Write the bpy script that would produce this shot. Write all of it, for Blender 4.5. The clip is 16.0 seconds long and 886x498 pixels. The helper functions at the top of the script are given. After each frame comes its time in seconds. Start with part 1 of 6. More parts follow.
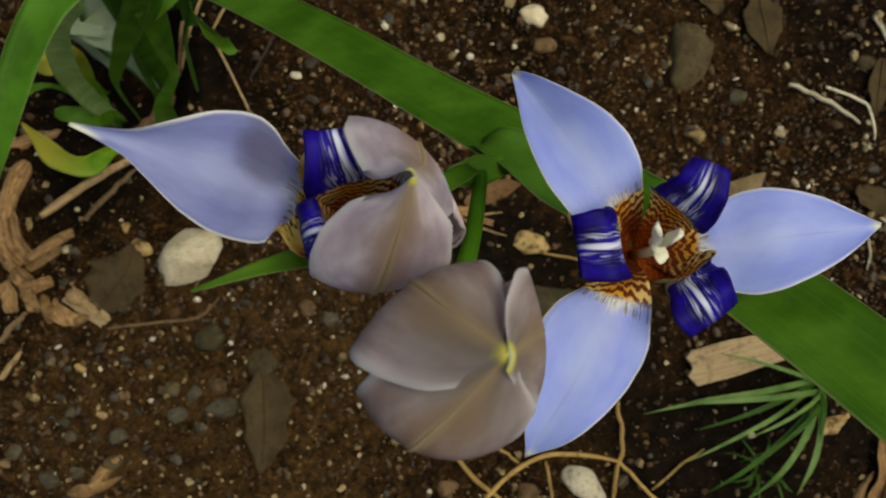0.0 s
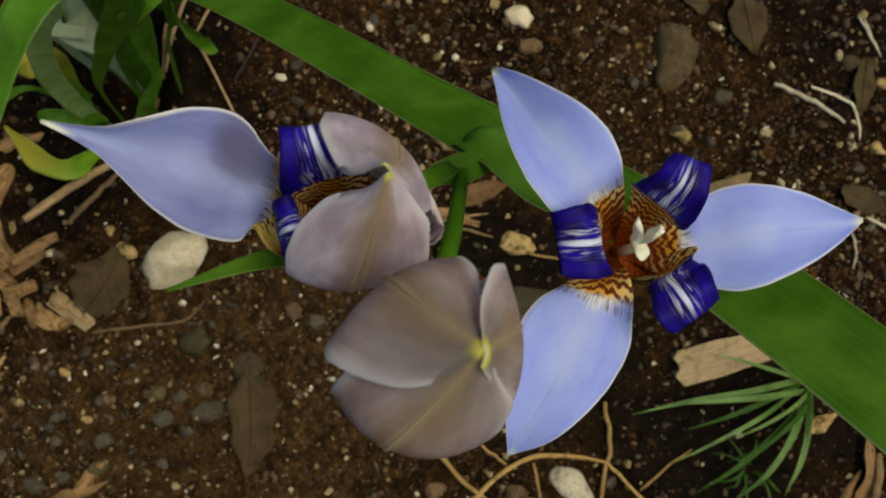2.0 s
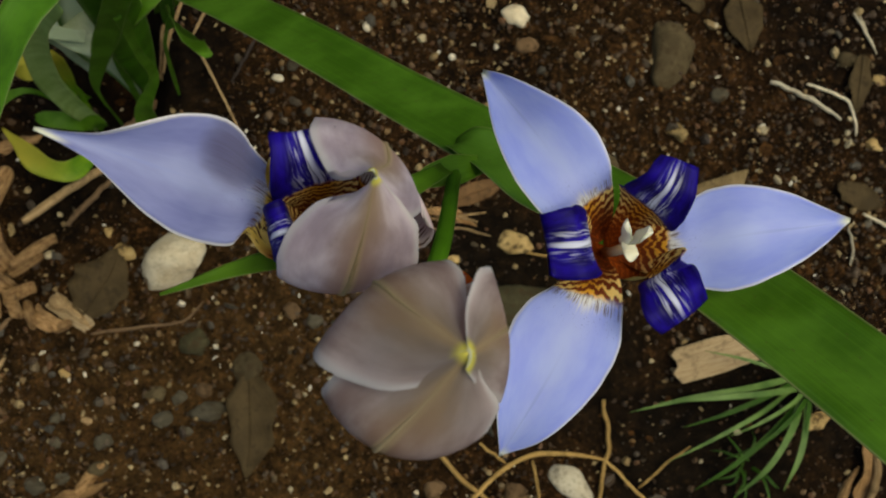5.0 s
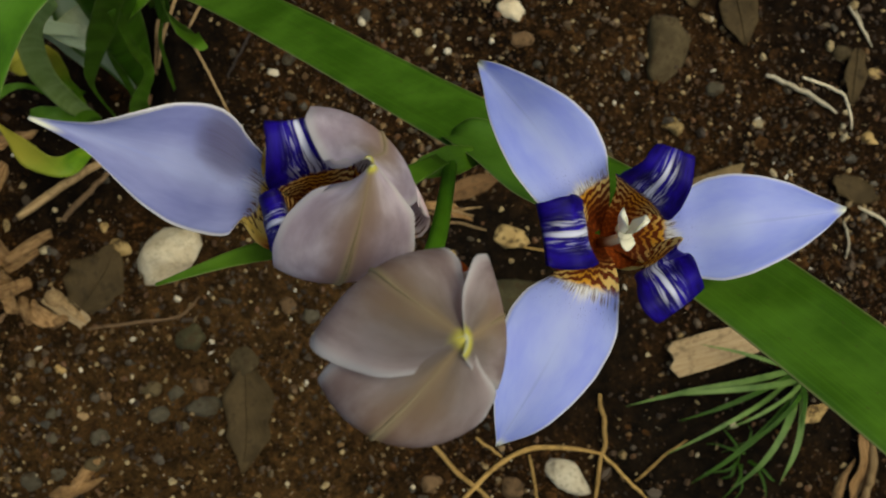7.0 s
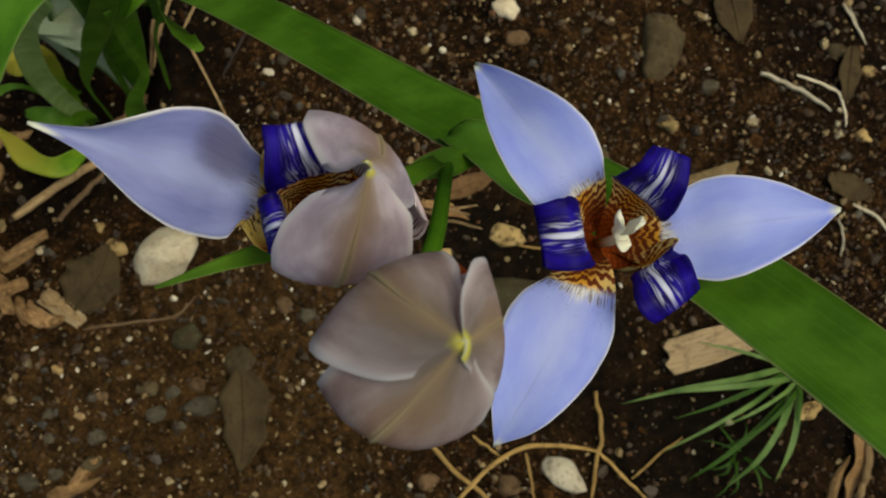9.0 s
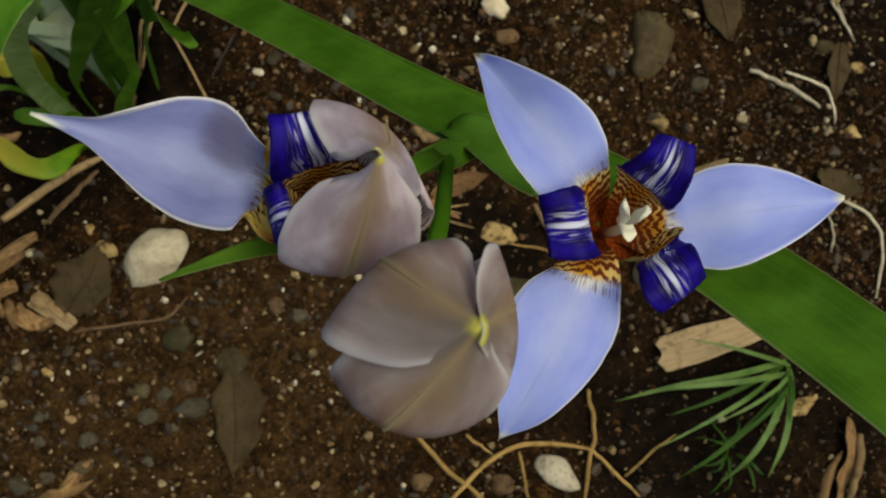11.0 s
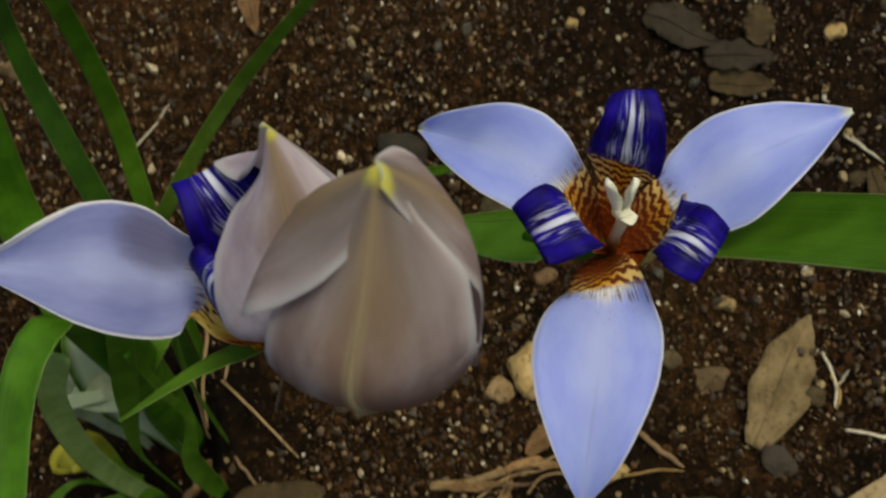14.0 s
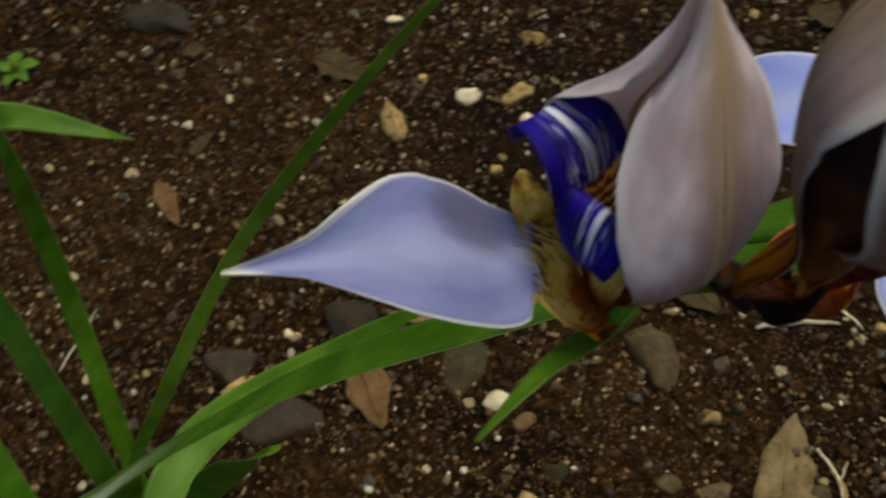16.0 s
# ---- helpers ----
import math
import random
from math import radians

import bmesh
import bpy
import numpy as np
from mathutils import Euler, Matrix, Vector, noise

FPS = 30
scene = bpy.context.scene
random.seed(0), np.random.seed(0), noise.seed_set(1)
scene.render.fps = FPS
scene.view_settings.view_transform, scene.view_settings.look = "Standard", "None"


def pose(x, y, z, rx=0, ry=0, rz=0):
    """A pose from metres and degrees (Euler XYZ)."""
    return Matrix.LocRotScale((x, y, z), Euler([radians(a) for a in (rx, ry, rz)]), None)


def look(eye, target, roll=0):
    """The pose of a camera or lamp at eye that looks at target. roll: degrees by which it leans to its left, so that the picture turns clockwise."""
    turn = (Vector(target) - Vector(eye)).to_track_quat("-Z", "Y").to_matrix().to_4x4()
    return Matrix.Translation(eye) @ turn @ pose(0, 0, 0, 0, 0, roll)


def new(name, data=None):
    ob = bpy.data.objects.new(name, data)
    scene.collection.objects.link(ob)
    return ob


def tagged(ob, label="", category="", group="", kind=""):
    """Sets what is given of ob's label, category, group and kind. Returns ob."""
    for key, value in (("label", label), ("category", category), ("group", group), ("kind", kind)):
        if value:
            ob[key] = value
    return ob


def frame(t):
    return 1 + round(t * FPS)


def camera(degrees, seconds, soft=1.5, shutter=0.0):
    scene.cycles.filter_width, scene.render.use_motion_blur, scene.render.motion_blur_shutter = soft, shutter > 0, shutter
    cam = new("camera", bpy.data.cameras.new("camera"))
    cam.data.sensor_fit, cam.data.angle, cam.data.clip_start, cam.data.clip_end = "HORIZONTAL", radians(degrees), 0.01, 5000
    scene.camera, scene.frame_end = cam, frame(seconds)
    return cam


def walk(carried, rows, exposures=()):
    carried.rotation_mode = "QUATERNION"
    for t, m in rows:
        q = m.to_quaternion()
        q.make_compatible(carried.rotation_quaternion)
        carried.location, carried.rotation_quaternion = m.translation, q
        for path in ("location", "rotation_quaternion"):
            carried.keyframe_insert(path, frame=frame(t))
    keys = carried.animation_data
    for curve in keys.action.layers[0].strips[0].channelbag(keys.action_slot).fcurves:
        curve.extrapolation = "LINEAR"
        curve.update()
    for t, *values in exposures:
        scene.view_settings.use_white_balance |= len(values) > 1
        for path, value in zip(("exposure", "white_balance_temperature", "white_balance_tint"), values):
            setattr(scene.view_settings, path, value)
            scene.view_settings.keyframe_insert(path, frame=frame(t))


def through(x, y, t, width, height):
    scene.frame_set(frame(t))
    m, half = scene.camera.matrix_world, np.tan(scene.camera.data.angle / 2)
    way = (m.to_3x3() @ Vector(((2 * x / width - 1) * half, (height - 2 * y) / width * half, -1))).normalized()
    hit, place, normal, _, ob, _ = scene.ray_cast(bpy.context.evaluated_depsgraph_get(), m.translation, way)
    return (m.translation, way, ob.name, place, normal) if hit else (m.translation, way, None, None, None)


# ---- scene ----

# ---- camera ----
cam = camera(43.509, 16.0, soft=2.0, shutter=0.8)
cam.data.dof.use_dof, cam.data.dof.focus_distance, cam.data.dof.aperture_fstop = True, 0.25, 60.0
walk(cam, [
    (0.0, pose(0.00022, 0.00263, 0.80040, 4.451, -6.091, 1.672)),
    (0.5, pose(0.00052, 0.00044, 0.79866, 4.618, -6.631, 1.529)),
    (1.0, pose(0.00186, -0.00013, 0.79858, 4.729, -6.456, 1.342)),
    (1.5, pose(0.00154, 0.00296, 0.79862, 4.577, -6.680, 1.295)),
    (2.0, pose(0.00224, 0.00187, 0.79857, 4.641, -6.642, 1.303)),
    (2.5, pose(0.00239, 0.00117, 0.79744, 4.797, -6.644, 1.229)),
    (3.0, pose(0.00283, 0.00326, 0.79796, 4.605, -6.635, 1.183)),
    (3.5, pose(0.00297, 0.00331, 0.80015, 4.765, -6.137, 1.231)),
    (4.0, pose(0.00278, 0.00221, 0.80065, 4.748, -6.456, 1.263)),
    (4.5, pose(0.00262, 0.00278, 0.80053, 4.810, -6.387, 1.099)),
    (5.0, pose(0.00379, 0.00252, 0.80098, 4.590, -6.595, 0.940)),
    (7.5, pose(0.00378, 0.00129, 0.80024, 4.402, -6.920, 0.750)),
    (8.0, pose(0.00298, 0.00169, 0.79986, 4.364, -7.164, 0.842)),
    (8.5, pose(0.00330, 0.00216, 0.80193, 4.300, -7.006, 0.673)),
    (11.0, pose(0.00000, -0.00000, 0.79998, 4.486, -7.651, 0.000)),
    (11.5, pose(-0.00218, -0.00180, 0.80171, 6.027, -8.424, -4.177)),
    (12.0, pose(0.00269, -0.01037, 0.80202, 10.008, -6.085, -8.039)),
    (12.5, pose(0.01441, -0.03016, 0.79642, 15.143, -2.443, -15.130)),
    (13.0, pose(0.01913, -0.04011, 0.78741, 19.153, -0.594, -16.574)),
    (13.5, pose(0.01870, -0.04436, 0.77226, 20.486, 1.158, -16.715)),
    (14.0, pose(0.01588, -0.04611, 0.76456, 22.794, 1.790, -17.626)),
    (14.3, pose(0.00918, -0.04984, 0.76147, 24.991, 1.574, -18.357)),
    (14.5, pose(-0.00272, -0.05247, 0.75627, 26.675, 1.249, -19.419)),
    (14.7, pose(-0.01454, -0.05141, 0.74809, 27.353, 0.837, -20.542)),
    (15.0, pose(-0.02837, -0.04977, 0.73969, 28.346, 0.575, -21.681)),
    (15.5, pose(-0.03947, -0.04310, 0.73262, 31.326, 1.130, -24.077)),
    (16.0, pose(-0.05259, -0.03468, 0.72346, 33.082, -0.009, -28.946)),
], exposures=[(0.0, 0.14, 7700.0, -4.0), (16.0, 0.14, 7700.0, -4.0)])

# ---- light: open shade under a bright overcast sky ----
world = bpy.data.worlds.new("sky")
scene.world = world
world.use_nodes = True
wn = world.node_tree.nodes
sky = wn.new("ShaderNodeTexSky")
sky.sky_type, sky.sun_disc = "NISHITA", False
sky.sun_elevation, sky.sun_rotation = radians(74), radians(80)
sky.air_density, sky.dust_density, sky.ozone_density = 1.0, 4.0, 1.0
wn["Background"].inputs["Strength"].default_value = 0.10
world.node_tree.links.new(sky.outputs["Color"], wn["Background"].inputs["Color"])
sun_data = bpy.data.lights.new("sun", "SUN")
sun_data.energy, sun_data.angle, sun_data.color = 1.3, radians(25), (1.0, 0.94, 0.84)
sun = new("sun", sun_data)
sun.matrix_world = look((0.80, 0.15, 2.85), (0, 0, 0))


# ---- material helpers ----
class Nodes:
    """Short hand for building one node material."""

    def __init__(self, name):
        self.mat = bpy.data.materials.new(name)
        self.mat.use_nodes = True
        self.tree = self.mat.node_tree
        self.bsdf = self.tree.nodes["Principled BSDF"]
        self.out = self.tree.nodes["Material Output"]

    def put(self, socket, value):
        if hasattr(value, "links"):
            self.tree.links.new(value, socket)
        elif isinstance(value, tuple) and len(value) == 3 and socket.type == "RGBA":
            socket.default_value = (*value, 1)
        else:
            socket.default_value = value

    def node(self, kind, **inputs):
        n = self.tree.nodes.new(kind)
        for key, value in inputs.items():
            self.put(n.inputs[key.replace("_", " ")], value)
        return n

    def math(self, op, a, b=0.0, c=0.0):
        n = self.tree.nodes.new("ShaderNodeMath")
        n.operation = op
        for i, v in enumerate((a, b, c)):
            self.put(n.inputs[i], v)
        return n.outputs[0]

    def ramp(self, fac, *stops):
        n = self.tree.nodes.new("ShaderNodeValToRGB")
        self.put(n.inputs[0], fac)
        el = n.color_ramp.elements
        while len(el) < len(stops):
            el.new(0.5)
        for e, (p, c) in zip(el, stops):
            e.position = p
            e.color = (*c, 1) if isinstance(c, tuple) else (c, c, c, 1)
        return n.outputs[0]

    def step(self, x, lo, hi):
        n = self.tree.nodes.new("ShaderNodeMapRange")
        n.interpolation_type = "SMOOTHSTEP"
        self.put(n.inputs[0], x)
        n.inputs[1].default_value, n.inputs[2].default_value = lo, hi
        return n.outputs[0]

    def mix(self, fac, a, b, mode="MIX"):
        n = self.tree.nodes.new("ShaderNodeMix")
        n.data_type, n.blend_type = "RGBA", mode
        self.put(n.inputs["Factor"], fac)
        self.put(n.inputs[6], a)
        self.put(n.inputs[7], b)
        return n.outputs[2]

    def noise(self, vec, scale, detail=4.0, rough=0.55, distort=0.0):
        n = self.node("ShaderNodeTexNoise", Scale=scale, Detail=detail, Roughness=rough, Distortion=distort)
        if vec is not None:
            self.put(n.inputs["Vector"], vec)
        return n.outputs[0]

    def uv(self):
        n = self.tree.nodes.new("ShaderNodeTexCoord")
        s = self.tree.nodes.new("ShaderNodeSeparateXYZ")
        self.tree.links.new(n.outputs["UV"], s.inputs[0])
        return s.outputs[0], s.outputs[1]

    def vec(self, x, y, z=0.0):
        n = self.tree.nodes.new("ShaderNodeCombineXYZ")
        for i, v in enumerate((x, y, z)):
            self.put(n.inputs[i], v)
        return n.outputs[0]

    def obj(self):
        return self.tree.nodes.new("ShaderNodeTexCoord").outputs["Object"]

    def place(self):
        return self.tree.nodes.new("ShaderNodeNewGeometry").outputs["Position"]

    def rnd(self):
        return self.tree.nodes.new("ShaderNodeObjectInfo").outputs["Random"]

    def island(self):
        return self.tree.nodes.new("ShaderNodeNewGeometry").outputs["Random Per Island"]

    def bump(self, height, strength, distance):
        n = self.node("ShaderNodeBump", Strength=strength, Distance=distance, Height=height)
        self.tree.links.new(n.outputs[0], self.bsdf.inputs["Normal"])

    def done(self, colour, rough=0.6, through=0.0, spec=0.5):
        self.put(self.bsdf.inputs["Base Color"], colour)
        self.put(self.bsdf.inputs["Roughness"], rough)
        self.bsdf.inputs["Specular IOR Level"].default_value = spec
        if through:
            t = self.tree.nodes.new("ShaderNodeBsdfTranslucent")
            self.put(t.inputs[0], colour)
            m = self.tree.nodes.new("ShaderNodeMixShader")
            m.inputs[0].default_value = through
            self.tree.links.new(self.bsdf.outputs[0], m.inputs[1])
            self.tree.links.new(t.outputs[0], m.inputs[2])
            self.tree.links.new(m.outputs[0], self.out.inputs[0])
        return self.mat


def claw_pattern(k, u, v, edge, rings, depth):
    """The golden claw of a tepal with its fine rust-brown zebra dashes, red-brown at the heart (below depth)."""
    grain = k.noise(k.vec(k.math("MULTIPLY", u, 44.0), k.math("MULTIPLY", v, 16.0)), 1.0, 3.0)
    wig = k.noise(k.vec(k.math("MULTIPLY", u, rings * 0.06), k.math("MULTIPLY", v, 9.0), 3.0), 1.0, 2.0)
    phase = k.math("ADD", k.math("MULTIPLY", u, rings), k.math("MULTIPLY", wig, 13.0))
    phase = k.math("ADD", phase, k.math("MULTIPLY", edge, -9.0))
    bands = k.math("ADD", k.math("SINE", phase), k.math("MULTIPLY", k.math("SUBTRACT", grain, 0.5), 3.4))
    brown = k.mix(grain, (0.095, 0.014, 0.003), (0.24, 0.045, 0.006))
    yellow = k.mix(k.step(edge, 0.1, 0.8), (0.84, 0.42, 0.045), (0.93, 0.68, 0.24))
    heart = k.math("SUBTRACT", 1.0, k.step(u, depth * 0.35, depth))
    yellow = k.mix(heart, yellow, (0.36, 0.070, 0.009))
    return k.mix(k.step(k.math("ADD", bands, k.math("MULTIPLY", heart, 0.7)), -0.35, 0.25), yellow, brown)


def tepal_face(name, claw, light=(0.405, 0.495, 1.0), deep=(0.30, 0.37, 0.96), shadow_spot=False, pale=False, thin=0.22):
    """The lilac-blue upper face of an outer tepal, its speckled claw below claw (share of its length)."""
    k = Nodes(name)
    u, v = k.uv()
    edge = k.math("MULTIPLY", k.math("ABSOLUTE", k.math("SUBTRACT", v, 0.5)), 2.0)
    if pale:
        bulge = k.math("MULTIPLY", k.step(v, 0.02, 0.20), k.math("SUBTRACT", 1.0, k.step(v, 0.30, 0.62)))
        u = k.math("ADD", u, k.math("MULTIPLY", bulge, 0.05))
    soft = k.noise(k.vec(k.math("MULTIPLY", u, 4.0), k.math("MULTIPLY", v, 3.0)), 1.0, 3.0)
    vein = k.noise(k.vec(k.math("MULTIPLY", u, 2.5), k.math("MULTIPLY", v, 46.0)), 1.0, 2.0)
    blue = k.mix(k.step(soft, 0.3, 0.7), deep, light)
    blue = k.mix(k.math("MULTIPLY", k.step(vein, 0.45, 0.8), 0.07), blue, (0.55, 0.62, 0.97))
    mid = k.math("SUBTRACT", 1.0, k.step(edge, 0.0, 0.55))
    blue = k.mix(k.math("MULTIPLY", mid, 0.32), blue, (0.56, 0.63, 1.0))
    if shadow_spot:
        # Soft shadow on the tepal, painted into its colour.
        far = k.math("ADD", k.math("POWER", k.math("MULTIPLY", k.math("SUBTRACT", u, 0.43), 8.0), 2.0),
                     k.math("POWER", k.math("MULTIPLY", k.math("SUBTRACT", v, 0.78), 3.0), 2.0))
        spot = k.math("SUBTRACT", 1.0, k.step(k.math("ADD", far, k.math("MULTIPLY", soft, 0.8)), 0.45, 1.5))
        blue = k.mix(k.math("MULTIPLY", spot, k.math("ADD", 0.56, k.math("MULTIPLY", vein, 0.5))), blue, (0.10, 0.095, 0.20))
        roll = k.math("MULTIPLY", k.step(k.math("ADD", v, k.math("MULTIPLY", k.step(u, 0.60, 0.92), 0.16)), 0.955, 0.975), k.math("MULTIPLY", k.step(u, 0.58, 0.68), 0.75))
        blue = k.mix(roll, blue, (0.62, 0.63, 0.66))
    dots = k.noise(k.vec(k.math("MULTIPLY", u, 130.0), k.math("MULTIPLY", v, 60.0)), 1.0, 1.0)
    near = k.math("SUBTRACT", 1.0, k.step(u, claw + 0.03, claw + 0.2))
    blue = k.mix(k.math("MULTIPLY", k.step(dots, 0.68, 0.74), near), blue, (0.16, 0.14, 0.5))
    seam = k.math("MULTIPLY", k.math("SUBTRACT", 1.0, k.step(k.math("ADD", edge, k.math("MULTIPLY", k.math("SUBTRACT", soft, 0.5), 0.06)), 0.01, 0.05)), k.step(u, 0.45, 0.75))
    blue = k.mix(k.math("MULTIPLY", seam, 0.35), blue, (0.27, 0.33, 0.72))
    blue = k.mix(k.math("MULTIPLY", k.step(edge, 0.93, 0.985), 0.9 if pale else 0.72), blue, (0.90, 0.88, 0.92))
    blue = k.mix(k.step(u, 0.93, 1.0), blue, (0.80, 0.82, 0.72))
    reach = k.math("ADD", u, k.math("MULTIPLY", k.math("SUBTRACT", 0.45, vein), 0.09))
    reach = k.math("ADD", reach, k.math("MULTIPLY", edge, 0.075))
    white = k.math("SUBTRACT", 1.0, k.step(reach, claw + 0.01, claw + 0.075))
    blue = k.mix(k.math("MULTIPLY", white, 0.35 if pale else 1.0), blue, (0.86, 0.86, 0.90))
    inside = k.math("SUBTRACT", 1.0, k.step(k.math("ADD", u, k.math("MULTIPLY", vein, 0.03)), claw, claw + 0.025))
    if pale:
        yellow = k.mix(k.step(soft, 0.3, 0.7), (0.66, 0.44, 0.075), (0.88, 0.69, 0.25))
        yellow = k.mix(k.math("SUBTRACT", 1.0, k.step(k.math("ADD", u, k.math("MULTIPLY", k.math("SUBTRACT", soft, 0.5), 0.30)), 0.09, 0.20)), yellow, (0.42, 0.10, 0.010))
        dash = k.noise(k.vec(k.math("MULTIPLY", u, 26.0), k.math("MULTIPLY", v, 30.0), 4.0), 1.0, 1.0)
        dense = k.math("SUBTRACT", k.math("MULTIPLY", k.step(u, claw - 0.09, claw - 0.01), 0.20), k.math("MULTIPLY", k.step(u, claw - 0.18, claw - 0.08), 0.06))
        marks = k.step(k.math("ADD", dash, dense), 0.58, 0.67)
        claws = k.mix(marks, yellow, (0.075, 0.014, 0.006))
    else:
        claws = claw_pattern(k, u, v, edge, 165.0, 0.28)
    comb = k.noise(k.vec(k.math("MULTIPLY", u, 7.0), k.math("MULTIPLY", v, 56.0), 9.0), 1.0, 1.0)
    tooth = k.math("MULTIPLY", k.step(comb, 0.52, 0.60), k.math("SUBTRACT", 1.0, k.step(k.math("ADD", u, k.math("MULTIPLY", comb, -0.05)), claw - 0.006, claw + 0.016)))
    blue = k.mix(k.math("MULTIPLY", tooth, 0.9), blue, (0.10, 0.030, 0.020))
    colour = k.mix(inside, blue, claws)
    k.bump(vein, 0.10, 0.0003)
    return k.done(colour, 0.55, thin, 0.35)


def tepal_back(name, tone, pale, claw, flush, low_flush, shade, thin, reach, tip_shade=0.0):
    """The mauve underside of a tepal: warm along its midrib, flushed towards the claw, pale at the rim, yellow at the very tip."""
    k = Nodes(name)
    u, v = k.uv()
    across = k.math("SUBTRACT", v, 0.5)
    edge = k.math("MULTIPLY", k.math("ABSOLUTE", across), 2.0)
    soft = k.noise(k.vec(k.math("MULTIPLY", u, 4.0), k.math("MULTIPLY", v, 3.0), 1.7), 1.0, 4.0)
    cloud = k.noise(k.vec(k.math("MULTIPLY", u, 7.0), k.math("MULTIPLY", v, 6.0), 6.1), 1.0, 3.0)
    vein = k.noise(k.vec(k.math("MULTIPLY", u, 2.0), k.math("MULTIPLY", v, 60.0)), 1.0, 2.0)
    drift = k.math("MULTIPLY", k.math("SUBTRACT", soft, 0.5), 0.5)
    base = k.mix(k.step(k.math("ADD", k.math("MULTIPLY", soft, 0.6), k.math("MULTIPLY", cloud, 0.4)), 0.36, 0.64), tone, pale)
    base = k.mix(k.math("MULTIPLY", k.step(vein, 0.4, 0.8), 0.12), base, shade)
    warm = k.math("SUBTRACT", 1.0, k.step(k.math("ADD", edge, drift), 0.02, 0.52))
    base = k.mix(k.math("MULTIPLY", warm, 0.72), base, shade)
    top = k.math("MULTIPLY", k.step(u, 0.62, 0.95), k.math("SUBTRACT", 1.0, k.step(k.math("ADD", edge, drift), 0.10, 0.80)))
    base = k.mix(k.math("MULTIPLY", top, 0.55), base, (0.56, 0.43, 0.24))
    blush = k.math("SUBTRACT", 1.0, k.step(k.math("ADD", u, k.math("MULTIPLY", k.math("SUBTRACT", soft, 0.5), 0.3)), *reach))
    base = k.mix(k.math("MULTIPLY", blush, low_flush), base, flush)
    broad = k.math("MULTIPLY", k.math("SUBTRACT", 1.0, u), 0.05)
    rib = k.math("SUBTRACT", 1.0, k.step(k.math("SUBTRACT", k.math("ADD", edge, k.math("MULTIPLY", drift, 0.08)), broad), 0.020, 0.085))
    base = k.mix(k.math("MULTIPLY", rib, k.math("SUBTRACT", 0.62, k.math("MULTIPLY", k.step(u, 0.58, 0.88), 0.40))), base, (0.72, 0.58, 0.34))
    base = k.mix(k.math("MULTIPLY", k.math("MULTIPLY", k.step(edge, 0.84, 0.98), 0.8), k.step(u, 0.40, 0.62)), base, (0.91, 0.87, 0.89))
    if tip_shade:
        # Shading near the tip, where the inside blocks light, painted as brown.
        dry = k.math("MULTIPLY", k.step(k.math("ADD", u, k.math("MULTIPLY", k.math("SUBTRACT", cloud, 0.5), 0.25)), 0.74, 0.95), k.math("MULTIPLY", k.step(edge, 0.06, 0.30), k.math("SUBTRACT", 1.0, k.step(edge, 0.70, 1.0))))
        base = k.mix(k.math("MULTIPLY", dry, tip_shade), base, (0.24, 0.19, 0.17))
    base = k.mix(k.step(u, 0.962, 0.99), base, (0.78, 0.72, 0.16))
    low = k.math("SUBTRACT", 1.0, k.step(k.math("ADD", u, k.math("MULTIPLY", soft, 0.08)), claw, claw + 0.07))
    rust = k.mix(k.step(soft, 0.38, 0.58), (0.13, 0.020, 0.005), (0.58, 0.22, 0.014))
    colour = k.mix(low, base, rust)
    k.bump(vein, 0.16, 0.0002)
    return k.done(colour, 0.55, thin, 0.35)


def withered_claw(name, dark, mid, bright, low=0.42, high=0.62):
    """The swollen foot of a faded tepal, blotched from maroon to orange."""
    k = Nodes(name)
    big = k.noise(k.place(), 260.0, 3.0)
    fine = k.noise(k.place(), 1300.0, 2.0)
    colour = k.mix(k.step(big, low - 0.10, low + 0.06), dark, mid)
    colour = k.mix(k.step(k.math("ADD", big, k.math("MULTIPLY", k.math("SUBTRACT", fine, 0.5), 0.15)), high - 0.04, high + 0.06), colour, bright)
    k.bump(fine, 0.4, 0.0003)
    return k.done(colour, 0.55, 0.25, 0.35)


